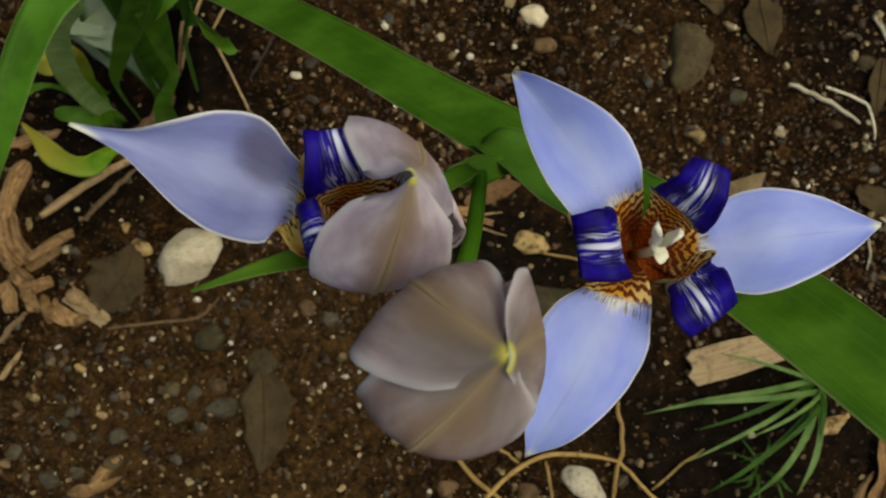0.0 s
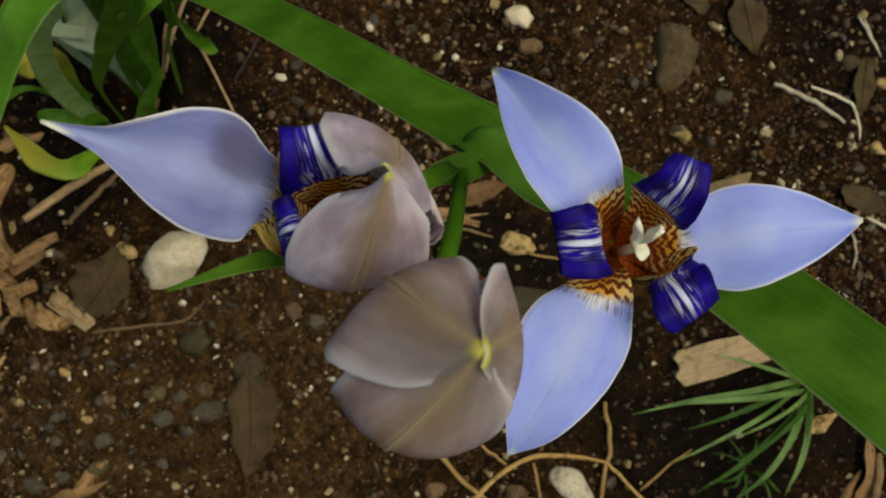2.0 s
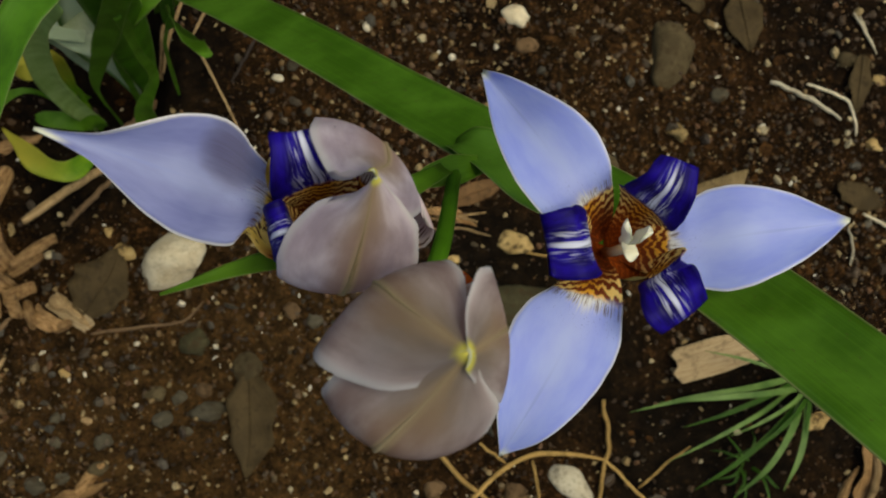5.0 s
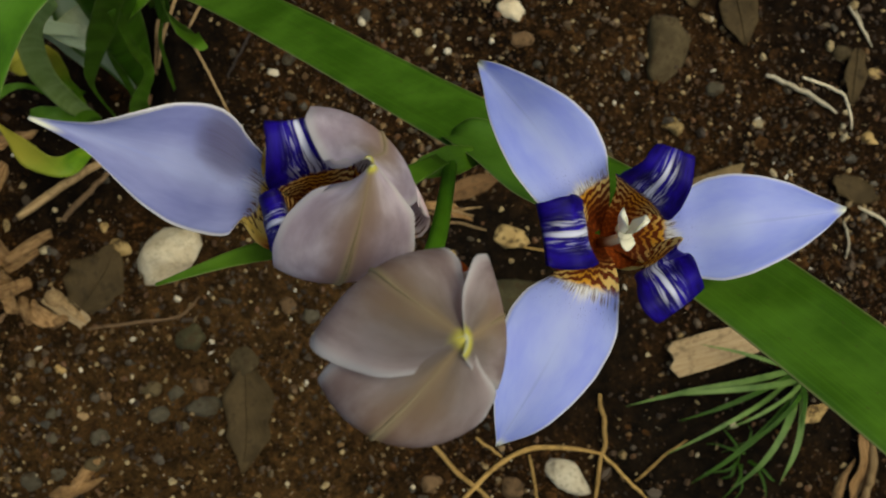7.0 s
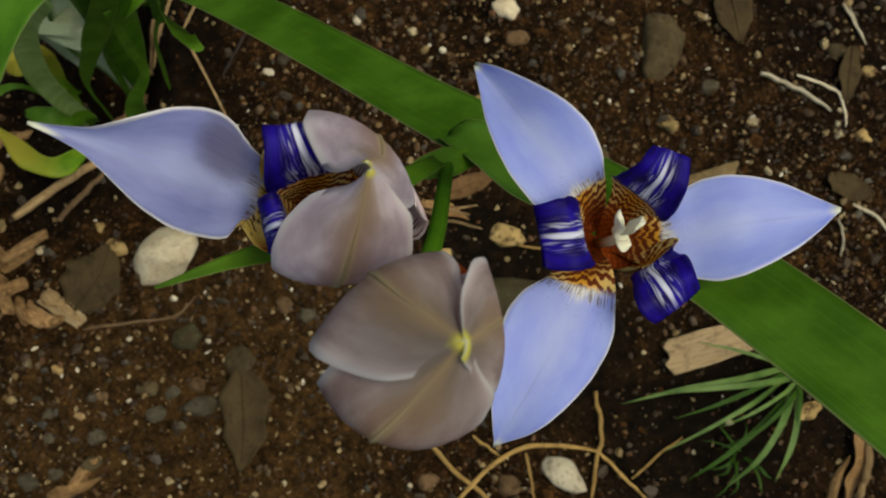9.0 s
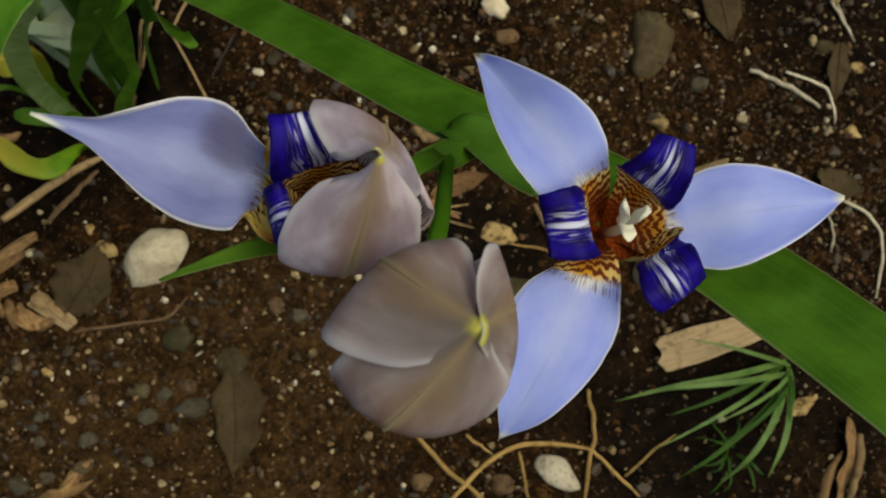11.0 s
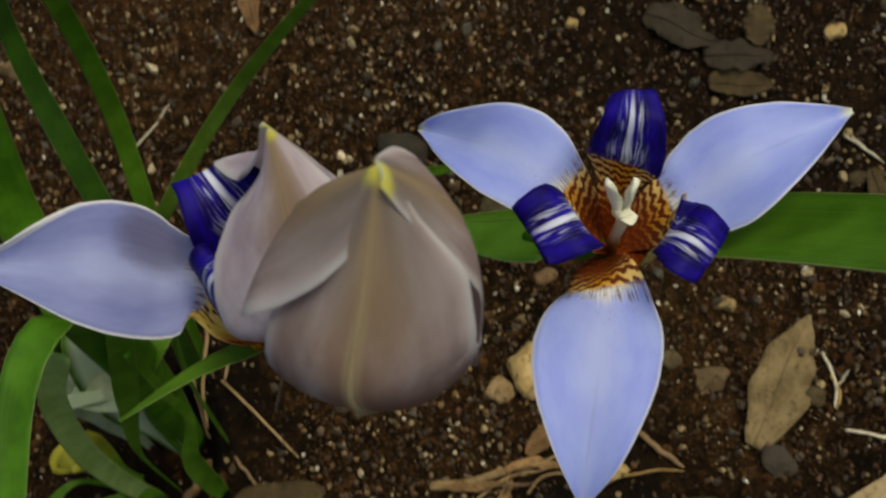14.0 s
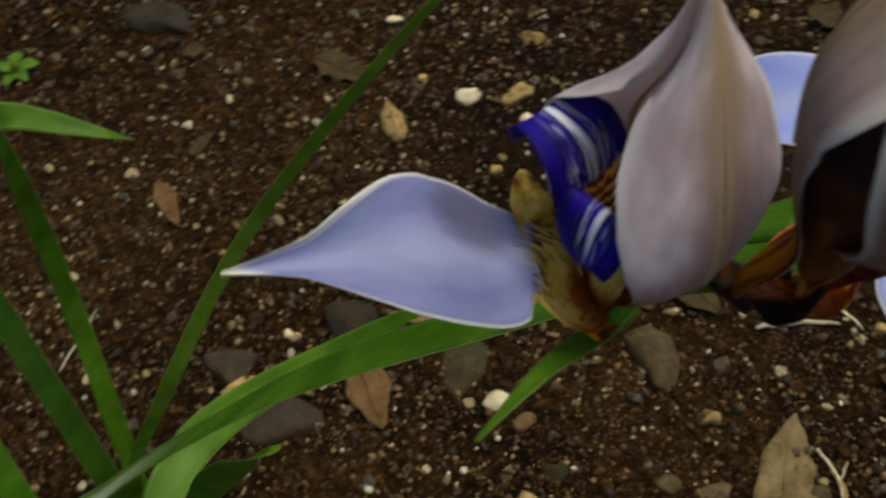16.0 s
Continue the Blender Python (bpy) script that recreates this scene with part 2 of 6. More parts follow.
def inner_face(name):
    """An inner tepal: zebra claw below, violet-blue with white streaks above."""
    k = Nodes(name)
    u, v = k.uv()
    edge = k.math("MULTIPLY", k.math("ABSOLUTE", k.math("SUBTRACT", v, 0.5)), 2.0)
    streak = k.noise(k.vec(k.math("MULTIPLY", u, 4.0), k.math("MULTIPLY", v, 30.0)), 1.0, 2.0, 0.5, 0.3)
    branch = k.noise(k.vec(k.math("ADD", k.math("MULTIPLY", u, 9.0), k.math("MULTIPLY", edge, -8.0)), k.math("MULTIPLY", v, 22.0), 5.0), 1.0, 2.0, 0.5, 0.6)
    soft = k.noise(k.vec(k.math("MULTIPLY", u, 6.0), k.math("MULTIPLY", v, 5.0)), 1.0, 3.0)
    blue = k.mix(k.step(soft, 0.3, 0.7), (0.004, 0.0008, 0.070), (0.012, 0.0024, 0.30))
    blue = k.mix(k.math("MULTIPLY", k.step(edge, 0.55, 1.0), 0.45), blue, (0.003, 0.0006, 0.055))
    band = k.math("ADD", edge, k.math("MULTIPLY", k.math("SUBTRACT", streak, 0.5), 0.34))
    band = k.math("ADD", band, k.math("MULTIPLY", k.step(u, 0.60, 0.95), 0.05))
    lines = k.math("MULTIPLY", k.math("SUBTRACT", 1.0, k.step(band, 0.06, 0.14)), k.math("SUBTRACT", 1.0, k.math("MULTIPLY", k.step(u, 0.86, 1.0), 0.75)))
    groove = k.math("SUBTRACT", 1.0, k.step(k.math("ABSOLUTE", k.math("SUBTRACT", band, 0.075)), 0.006, 0.018))
    lines = k.math("SUBTRACT", lines, k.math("MULTIPLY", groove, k.math("MULTIPLY", k.step(streak, 0.4, 0.6), 0.35)))
    fade = k.math("SUBTRACT", 1.0, k.step(k.math("ADD", u, k.math("MULTIPLY", edge, 0.25)), 0.92, 1.10))
    flank = k.math("MULTIPLY", k.step(branch, 0.47, 0.62), k.math("SUBTRACT", 1.0, k.step(k.math("ADD", edge, k.math("MULTIPLY", u, 0.4)), 0.50, 0.92)))
    flank = k.math("MULTIPLY", k.math("MULTIPLY", flank, k.step(edge, 0.15, 0.24)), 0.72)
    white = k.math("MAXIMUM", lines, k.math("MULTIPLY", flank, fade))
    blue = k.mix(k.math("MULTIPLY", white, 0.86), blue, (0.76, 0.79, 0.95))
    inside = k.math("SUBTRACT", 1.0, k.step(k.math("ADD", u, k.math("MULTIPLY", streak, 0.08)), 0.585, 0.63))
    colour = k.mix(inside, blue, claw_pattern(k, u, v, edge, 118.0, 0.52))
    k.bump(streak, 0.3, 0.0003)
    return k.done(colour, 0.55, 0.06, 0.10)


def inner_back(name, low=(0.62, 0.42, 0.09), high=(0.78, 0.62, 0.24), dusk=(0.010, 0.006, 0.15), dawn=(0.035, 0.024, 0.34)):
    """The outside of an inner tepal: pale yellow claw with a few dark dots, dull violet above."""
    k = Nodes(name)
    u, v = k.uv()
    soft = k.noise(k.vec(k.math("MULTIPLY", u, 6.0), k.math("MULTIPLY", v, 5.0)), 1.0, 3.0)
    dots = k.noise(k.vec(k.math("MULTIPLY", u, 60.0), k.math("MULTIPLY", v, 22.0)), 1.0, 1.0)
    rust = k.math("SUBTRACT", 1.0, k.step(k.math("ADD", u, k.math("MULTIPLY", soft, 0.12)), 0.14, 0.34))
    claw = k.mix(k.step(soft, 0.3, 0.7), low, high)
    claw = k.mix(rust, claw, (0.30, 0.075, 0.010))
    claw = k.mix(k.math("MULTIPLY", k.step(dots, 0.62, 0.66), 0.9), claw, (0.07, 0.012, 0.006))
    blue = k.mix(soft, dusk, dawn)
    colour = k.mix(k.step(k.math("ADD", u, k.math("MULTIPLY", soft, 0.06)), 0.56, 0.62), claw, blue)
    k.bump(soft, 0.2, 0.0003)
    return k.done(colour, 0.5, 0.2, 0.4)


def leaf_mat(name, dark, light, tip=None, through=0.36, gloss=0.42, foot=None):
    k = Nodes(name)
    u, v = k.uv()
    edge = k.math("MULTIPLY", k.math("ABSOLUTE", k.math("SUBTRACT", v, 0.5)), 2.0)
    vein = k.noise(k.vec(k.math("MULTIPLY", u, 2.0), k.math("MULTIPLY", v, 34.0)), 1.0, 3.0)
    soft = k.noise(k.place(), 55.0, 4.0)
    spots = k.noise(k.place(), 700.0, 2.0)
    c = k.mix(k.step(soft, 0.32, 0.68), dark, light)
    c = k.mix(k.math("MULTIPLY", k.step(vein, 0.4, 0.8), 0.22), c, tuple(min(1, a * 1.5) for a in light))
    c = k.mix(k.math("MULTIPLY", k.step(spots, 0.66, 0.72), 0.35), c, (0.10, 0.09, 0.03))
    c = k.mix(k.math("MULTIPLY", k.step(edge, 0.955, 0.99), 0.6), c, (0.42, 0.44, 0.20))
    if tip:
        c = k.mix(k.step(k.math("ADD", u, k.math("MULTIPLY", soft, 0.3)), 0.45, 1.0), c, tip)
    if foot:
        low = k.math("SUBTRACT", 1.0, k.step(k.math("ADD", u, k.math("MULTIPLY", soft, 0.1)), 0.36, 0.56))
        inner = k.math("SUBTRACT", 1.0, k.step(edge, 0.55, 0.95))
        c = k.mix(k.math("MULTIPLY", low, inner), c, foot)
    k.bump(vein, 0.2, 0.0005)
    return k.done(c, gloss, through, 0.3)


def mineral(name, a, b, rough=0.8, grain=420.0, dirty=0.8):
    """A stone or gravel surface: two tones, speckle, dirt and fine relief."""
    k = Nodes(name)
    p = k.place()
    big = k.noise(p, 70.0, 5.0, 0.6)
    fine = k.noise(p, grain, 4.0, 0.65)
    c = k.mix(k.step(big, 0.32, 0.7), a, b)
    c = k.mix(k.math("MULTIPLY", k.step(fine, 0.5, 0.75), 0.5), c, tuple(x * 0.45 for x in a))
    dirt = k.noise(p, 150.0, 6.0, 0.7)
    c = k.mix(k.math("MULTIPLY", k.step(dirt, 0.50, 0.64), dirty), c, (0.045, 0.027, 0.012))
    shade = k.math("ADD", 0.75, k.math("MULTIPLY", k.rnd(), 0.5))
    c = k.mix(1.0, c, k.vec(shade, shade, shade), "MULTIPLY")
    k.bump(k.math("ADD", big, k.math("MULTIPLY", fine, 0.5)), 0.6, 0.0015)
    return k.done(c, rough, 0.0, 0.15)


def woody(name, a, b, rough=0.75, along=1.0):
    k = Nodes(name)
    u, v = k.uv()
    fibre = k.noise(k.vec(k.math("MULTIPLY", u, 4.0 * along), k.math("MULTIPLY", v, 30.0), k.math("MULTIPLY", k.rnd(), 20.0)), 1.0, 5.0, 0.65)
    blot = k.noise(k.place(), 130.0, 5.0, 0.6)
    c = k.mix(k.step(fibre, 0.35, 0.68), a, b)
    c = k.mix(k.math("MULTIPLY", k.step(blot, 0.5, 0.7), 0.6), c, tuple(x * 0.35 for x in a))
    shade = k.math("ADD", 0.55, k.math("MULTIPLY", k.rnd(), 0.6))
    c = k.mix(1.0, c, k.vec(shade, shade, shade), "MULTIPLY")
    k.bump(k.math("ADD", fibre, blot), 0.6, 0.001)
    return k.done(c, rough, 0.0, 0.15)


FACE_OPEN = tepal_face("lilac tepal face", 0.285)
FACE_SHADED = tepal_face("lilac tepal face with a painted dusky shadow", 0.30, (0.262, 0.300, 0.62), (0.185, 0.210, 0.51), True, True)
FACE_HIDDEN = tepal_face("lilac tepal face folded in", 0.24, (0.78, 0.73, 0.76), (0.72, 0.66, 0.69), thin=0.62)
BACK = tepal_back("lilac-mauve tepal back", (0.60, 0.485, 0.595), (0.92, 0.82, 0.925), 0.20, (0.52, 0.27, 0.215), 0.72, (0.52, 0.325, 0.235), 0.42, (0.26, 0.54))
BACK_DULL = tepal_back("faded mauve tepal back", (0.42, 0.318, 0.32), (0.76, 0.645, 0.67), 0.25, (0.250, 0.108, 0.064), 0.92, (0.42, 0.25, 0.165), 0.44, (0.42, 0.76), 0.60)
BACK_CLAWED = tepal_back("faded mauve tepal back, maroon far up its claw", (0.42, 0.318, 0.32), (0.76, 0.645, 0.67), 0.44, (0.250, 0.108, 0.064), 0.92, (0.42, 0.25, 0.165), 0.44, (0.42, 0.76), 0.60)
# Maroon claws, darkened in colour for the shade side of the bowl.
CLAW_SHADED = withered_claw("maroon withered claw, painted dark for its shade side", (0.012, 0.004, 0.003), (0.030, 0.010, 0.005), (0.11, 0.030, 0.006))
CLAW_ORANGE = withered_claw("rusty orange withered claw", (0.06, 0.010, 0.004), (0.28, 0.055, 0.006), (0.84, 0.42, 0.012), 0.42, 0.56)
CLAW_YELLOW = withered_claw("yellow tepal claw with brown flecks", (0.14, 0.040, 0.010), (0.56, 0.37, 0.06), (0.82, 0.64, 0.20), 0.43, 0.55)
INNER = inner_face("violet inner tepal")
INNER_BACK = inner_back("yellow claw of an inner tepal")
INNER_SHUT = inner_back("withered inner tepal", (0.050, 0.016, 0.008), (0.20, 0.070, 0.012), (0.030, 0.016, 0.030), (0.07, 0.035, 0.050))
RIB = leaf_mat("pale yellow midrib", (0.50, 0.39, 0.23), (0.62, 0.50, 0.32), None, 0.45, 0.6)
STYLE_FOOT = leaf_mat("yellow-green foot of the style", (0.20, 0.060, 0.015), (0.36, 0.16, 0.040), (0.86, 0.83, 0.66), 0.15, 0.5)
STYLE = leaf_mat("cream style", (0.92, 0.89, 0.70), (0.96, 0.95, 0.85), None, 0.15, 0.5)
GREEN = leaf_mat("glossy iris green", (0.055, 0.160, 0.008), (0.100, 0.27, 0.016), None, 0.42)
GREEN_LEAF = leaf_mat("mid-green spathe", (0.070, 0.185, 0.014), (0.125, 0.29, 0.032), None, 0.42, 0.38)
# The foot's bloom is painted paler still, for the light it catches.
GREEN_STALK = leaf_mat("iris stalk green, bloom and painted light at its foot", (0.060, 0.165, 0.010), (0.130, 0.305, 0.028), None, 0.42, 0.36, (0.72, 0.78, 0.62))
GREEN_DEEP = leaf_mat("deep iris green", (0.026, 0.080, 0.005), (0.046, 0.130, 0.008), None, 0.36, 0.6)
GREEN_FRESH = leaf_mat("fresh leaf green", (0.085, 0.21, 0.012), (0.145, 0.32, 0.025), None, 0.45)
GREEN_LIGHT = leaf_mat("yellow-green leaf", (0.14, 0.25, 0.025), (0.24, 0.38, 0.05), None, 0.5)
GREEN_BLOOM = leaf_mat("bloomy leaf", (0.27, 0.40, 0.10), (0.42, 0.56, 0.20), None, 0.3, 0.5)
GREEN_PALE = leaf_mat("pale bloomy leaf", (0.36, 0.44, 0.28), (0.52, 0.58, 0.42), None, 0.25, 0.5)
GREEN_YELLOW = leaf_mat("yellowing leaf", (0.115, 0.30, 0.012), (0.27, 0.46, 0.026), (0.46, 0.42, 0.05))
GRASS = leaf_mat("grass blade", (0.075, 0.155, 0.032), (0.165, 0.28, 0.070), None, 0.30)
ROCK = {
    "cream": mineral("cream stone", (0.62, 0.50, 0.33), (0.78, 0.68, 0.50), dirty=0.22),
    "white": mineral("whitish pebble", (0.44, 0.38, 0.28), (0.58, 0.52, 0.40), dirty=0.5),
    "tan": mineral("tan stone", (0.33, 0.215, 0.085), (0.47, 0.33, 0.145)),
    "tanbrown": mineral("tan-brown stone", (0.22, 0.14, 0.07), (0.33, 0.22, 0.11)),
    "brown": mineral("brown stone", (0.11, 0.065, 0.032), (0.17, 0.105, 0.055)),
    "greybrown": mineral("grey-brown stone", (0.065, 0.047, 0.023), (0.105, 0.078, 0.040)),
    "slate": mineral("slate-grey pebble", (0.060, 0.050, 0.032), (0.100, 0.086, 0.060)),
    "mossgrey": mineral("mossy grey stone", (0.036, 0.031, 0.015), (0.064, 0.056, 0.028)),
    "earth": mineral("earthy stone", (0.12, 0.078, 0.040), (0.19, 0.13, 0.07)),
    "dark": mineral("dark stone", (0.036, 0.028, 0.021), (0.06, 0.048, 0.036)),
    "black": mineral("blackish stone", (0.02, 0.018, 0.015), (0.04, 0.034, 0.028)),
}


def withered(name, a, b):
    """A rotting leaf: soft blotches, faint veins, crumbs of soil on it."""
    k = Nodes(name)
    u, v = k.uv()
    edge = k.math("ABSOLUTE", k.math("SUBTRACT", v, 0.5))
    p = k.place()
    blot = k.noise(p, 60.0, 5.0, 0.6)
    crumb = k.noise(p, 320.0, 3.0, 0.7)
    vein = k.noise(k.vec(k.math("ADD", k.math("MULTIPLY", u, 14.0), k.math("MULTIPLY", edge, -16.0)), k.math("MULTIPLY", v, 2.0)), 1.0, 2.0)
    c = k.mix(k.step(blot, 0.32, 0.68), a, b)
    spots = k.noise(p, 140.0, 3.0, 0.6)
    c = k.mix(k.math("MULTIPLY", k.step(spots, 0.56, 0.66), 0.55), c, tuple(x * 0.4 for x in a))
    c = k.mix(k.math("MULTIPLY", k.step(vein, 0.5, 0.62), 0.14), c, tuple(x * 1.3 for x in b))
    c = k.mix(k.math("MULTIPLY", k.step(crumb, 0.58, 0.68), 0.5), c, (0.040, 0.024, 0.010))
    k.bump(k.math("ADD", vein, crumb), 0.4, 0.0012)
    return k.done(c, 0.75, 0.1, 0.2)


DEAD = {
    "umber": withered("umber dead leaf", (0.050, 0.033, 0.0135), (0.078, 0.052, 0.022)),
    "russet": withered("russet dead leaf", (0.12, 0.064, 0.026), (0.19, 0.105, 0.046)),
    "dusk": withered("blackish brown dead leaf", (0.027, 0.019, 0.012), (0.046, 0.033, 0.021)),
    "ochre": withered("ochre dead leaf", (0.135, 0.092, 0.040), (0.25, 0.178, 0.088)),
}
WOOD = {
    "bark": woody("weathered wood", (0.31, 0.215, 0.12), (0.47, 0.35, 0.205)),
    "straw": woody("dry straw", (0.27, 0.160, 0.070), (0.56, 0.39, 0.205)),
    "sheath": woody("dry sheath", (0.14, 0.064, 0.023), (0.54, 0.335, 0.155)),
    "root": woody("ochre root", (0.38, 0.22, 0.07), (0.55, 0.36, 0.13)),
    "pale": woody("bleached twig", (0.66, 0.55, 0.38), (0.84, 0.76, 0.58)),
    "brown": woody("brown twig", (0.16, 0.095, 0.05), (0.28, 0.18, 0.10)),
    "dark": woody("dark twig", (0.045, 0.035, 0.03), (0.08, 0.06, 0.05)),
}


# ---- mesh helpers ----
def mesh_ob(name, verts, faces, mats, parent=None, uvs=None, index=None, smooth=True):
    me = bpy.data.meshes.new(name)
    me.from_pydata(verts, [], faces)
    for m in mats:
        me.materials.append(m)
    if uvs is not None:
        layer = me.uv_layers.new(name="UVMap")
        flat = [uvs[l.vertex_index] for l in me.loops]
        layer.data.foreach_set("uv", [c for p in flat for c in p])
    if index is not None:
        me.polygons.foreach_set("material_index", index)
    me.polygons.foreach_set("use_smooth", [smooth] * len(me.polygons))
    me.update()
    ob = new(name, me)
    if parent:
        ob.parent = parent
    return ob


def spline(points, n):
    """n + 1 points, evenly spaced along a Catmull-Rom curve through the given ones."""
    p = [np.array(q, float) for q in points]
    p = [2 * p[0] - p[1], *p, 2 * p[-1] - p[-2]]
    dense = []
    for i in range(1, len(p) - 2):
        for s in range(24):
            t = s / 24
            dense.append(0.5 * (2 * p[i] + (p[i + 1] - p[i - 1]) * t + (2 * p[i - 1] - 5 * p[i] + 4 * p[i + 1] - p[i + 2]) * t * t
                                + (3 * p[i] - p[i - 1] - 3 * p[i + 1] + p[i + 2]) * t ** 3))
    dense.append(p[-2])
    d = np.array(dense)
    run = np.concatenate([[0], np.cumsum(np.linalg.norm(np.diff(d, axis=0), axis=1))])
    s = np.linspace(0, run[-1], n + 1)
    return np.stack([np.interp(s, run, d[:, k]) for k in range(d.shape[1])], axis=1)


def profile(stops, n):
    """Smooth values at n + 1 even steps through (share, value) stops."""
    x = np.linspace(0, 1, 241)
    y = np.interp(x, [a for a, _ in stops], [b for _, b in stops])
    k = np.hanning(19)
    k /= k.sum()
    z = np.convolve(np.pad(y, 9, mode="reflect", reflect_type="odd"), k, mode="valid")
    return np.interp(np.linspace(0, 1, n + 1), x, z)


def blade(name, mid, inward, widths, cup, face, back, parent=None, n=28, m=10, thick=0.00035, wave=0.0, waves=3.0, seed=0, side=None, roll=None, skew=0.0, neg=None, negcup=None, fold=None):
    """A tepal or leaf: a sheet round the curve mid, its face towards inward (or square to side), bent across by cup (radians from middle to edge)."""
    P = spline(mid, n)
    T = np.gradient(P, axis=0)
    T /= np.linalg.norm(T, axis=1)[:, None]
    if side is not None:
        N = np.cross(np.array(side, float), T)
    else:
        hint = np.array(inward, float)
        hint = np.tile(hint, (n + 1, 1)) if hint.ndim == 1 else spline(hint, n)
        N = hint - (hint * T).sum(1)[:, None] * T
    N /= np.linalg.norm(N, axis=1)[:, None]
    S = np.cross(T, N)
    if roll is not None:
        a = np.radians(profile(roll, n))[:, None]
        N, S = N * np.cos(a) + S * np.sin(a), S * np.cos(a) - N * np.sin(a)
    w = np.maximum(profile(widths, n), 0.0001)
    c = profile(cup, n) if isinstance(cup, (list, tuple)) else np.full(n + 1, cup)
    c = np.where(np.abs(c) < 0.02, 0.02, c)
    w2 = np.maximum(profile(neg, n), 0.0001) if neg else w
    c2 = profile(negcup, n) if negcup else c
    c2 = np.where(np.abs(c2) < 0.02, 0.02, c2)
    crease = profile(fold, n) if fold else np.zeros(n + 1)
    top, low, uv = [], [], []
    for i in range(n + 1):
        for j in range(m + 1):
            v = 2 * j / m - 1
            e = v
            v += skew
            b = c[i] if v >= 0 else c2[i]
            r = (w[i] if v >= 0 else w2[i]) / b
            rip = wave * abs(v) ** 2 * math.sin(waves * 6.28 * i / n + seed + (2.1 if v > 0 else 0)) if wave else 0.0
            q = P[i] + S[i] * r * math.sin(v * b) + N[i] * (r * (1 - math.cos(v * b)) + rip + crease[i] * w[i] * (math.sqrt(v * v + 0.01) - 0.1))
            h = thick * (1 - 0.75 * abs(e) ** 3)
            top.append(q + N[i] * h / 2)
            low.append(q - N[i] * h / 2)
            uv.append((i / n, 0.5 + 0.5 * v / (1 + skew if v > 0 else 1 - skew)))
    k = (n + 1) * (m + 1)
    verts = [tuple(q) for q in top + low]
    faces, index = [], []
    at = lambda i, j: i * (m + 1) + j
    for i in range(n):
        for j in range(m):
            a, b, d, e = at(i, j), at(i, j + 1), at(i + 1, j + 1), at(i + 1, j)
            faces.append((a, e, d, b))
            index.append(0)
            faces.append((a + k, b + k, d + k, e + k))
            index.append(1)
    rim = [at(0, j) for j in range(m)] + [at(i, m) for i in range(n)] + [at(n, j) for j in range(m, 0, -1)] + [at(i, 0) for i in range(n, 0, -1)]
    for a, b in zip(rim, rim[1:] + rim[:1]):
        faces.append((a, b, b + k, a + k))
        index.append(0)
    return mesh_ob(name, verts, faces, [face, back], parent, uv + uv, index)


def tube(name, points, radii, mat, parent=None, n=16, sides=8, wobble=0.0, seed=0):
    """A round, tapered stem along a curve, closed at both ends."""
    P = spline(points, n)
    T = np.gradient(P, axis=0)
    T /= np.linalg.norm(T, axis=1)[:, None]
    A = np.cross(T, [0.31, 0.2, 0.93])
    A /= np.linalg.norm(A, axis=1)[:, None]
    B = np.cross(T, A)
    r = profile(radii, n)
    rng = random.Random(seed)
    verts, uv, faces = [], [], []
    for i in range(n + 1):
        k = r[i] * (1 + wobble * rng.uniform(-1, 1))
        for j in range(sides):
            a = 6.2832 * j / sides
            verts.append(tuple(P[i] + k * (A[i] * math.cos(a) + B[i] * math.sin(a))))
            uv.append((i / n, j / sides))
    for i in range(n):
        for j in range(sides):
            q = (j + 1) % sides
            faces.append((i * sides + j, i * sides + q, (i + 1) * sides + q, (i + 1) * sides + j))
    faces.append(tuple(range(sides - 1, -1, -1)))
    faces.append(tuple(n * sides + j for j in range(sides)))
    return mesh_ob(name, verts, faces, [mat], parent, uv)


def thing(name, at, label, category, group=""):
    ob = new(name)
    ob.empty_display_size = 0.01
    ob.matrix_world = Matrix.Translation(at)
    return tagged(ob, label, category, group)


def under(ob, parent):
    """Parent a mesh built in world places without moving it."""
    ob.parent = parent
    ob.matrix_parent_inverse = parent.matrix_world.inverted()
    return ob


# ---- ground ----
def rise(x, y):
    """Height of the soil: soft swells, small clods and a dip added in place of deep shade."""
    p = Vector((x, y, 0))
    shade_dip = -0.075 * math.exp(-(((x + 0.1400) / 0.030) ** 2 + ((y - 0.1900) / 0.042) ** 2) ** 2)
    return (shade_dip + 0.007 * noise.noise(p * 6.0) + 0.0040 * noise.noise(p * 22.0) + 0.0026 * noise.noise(p * 70.0)
            + 0.0014 * noise.noise(p * 170.0))


DARK_EARTH = ((0.42, 0.34, 0.18), (0.29, 0.44, 0.13), (0.47, 0.40, 0.12))
BROWN_EARTH = ((-0.06, -0.06, 0.15),)
SANDY = ((0.11, 0.58, 0.13), (-0.08, 0.53, 0.11), (0.235, 0.235, 0.065), (0.24, 0.14, 0.07), (0.02, 0.22, 0.07))
# Dark humus; the last two spots paint shade under the weed clump.
HUMUS_AND_SHADE = ((0.30, -0.075, 0.10), (0.20, -0.02, 0.08), (0.14, 0.06, 0.06), (0.40, -0.05, 0.07), (-0.138, 0.190, 0.085), (-0.165, 0.12, 0.060))


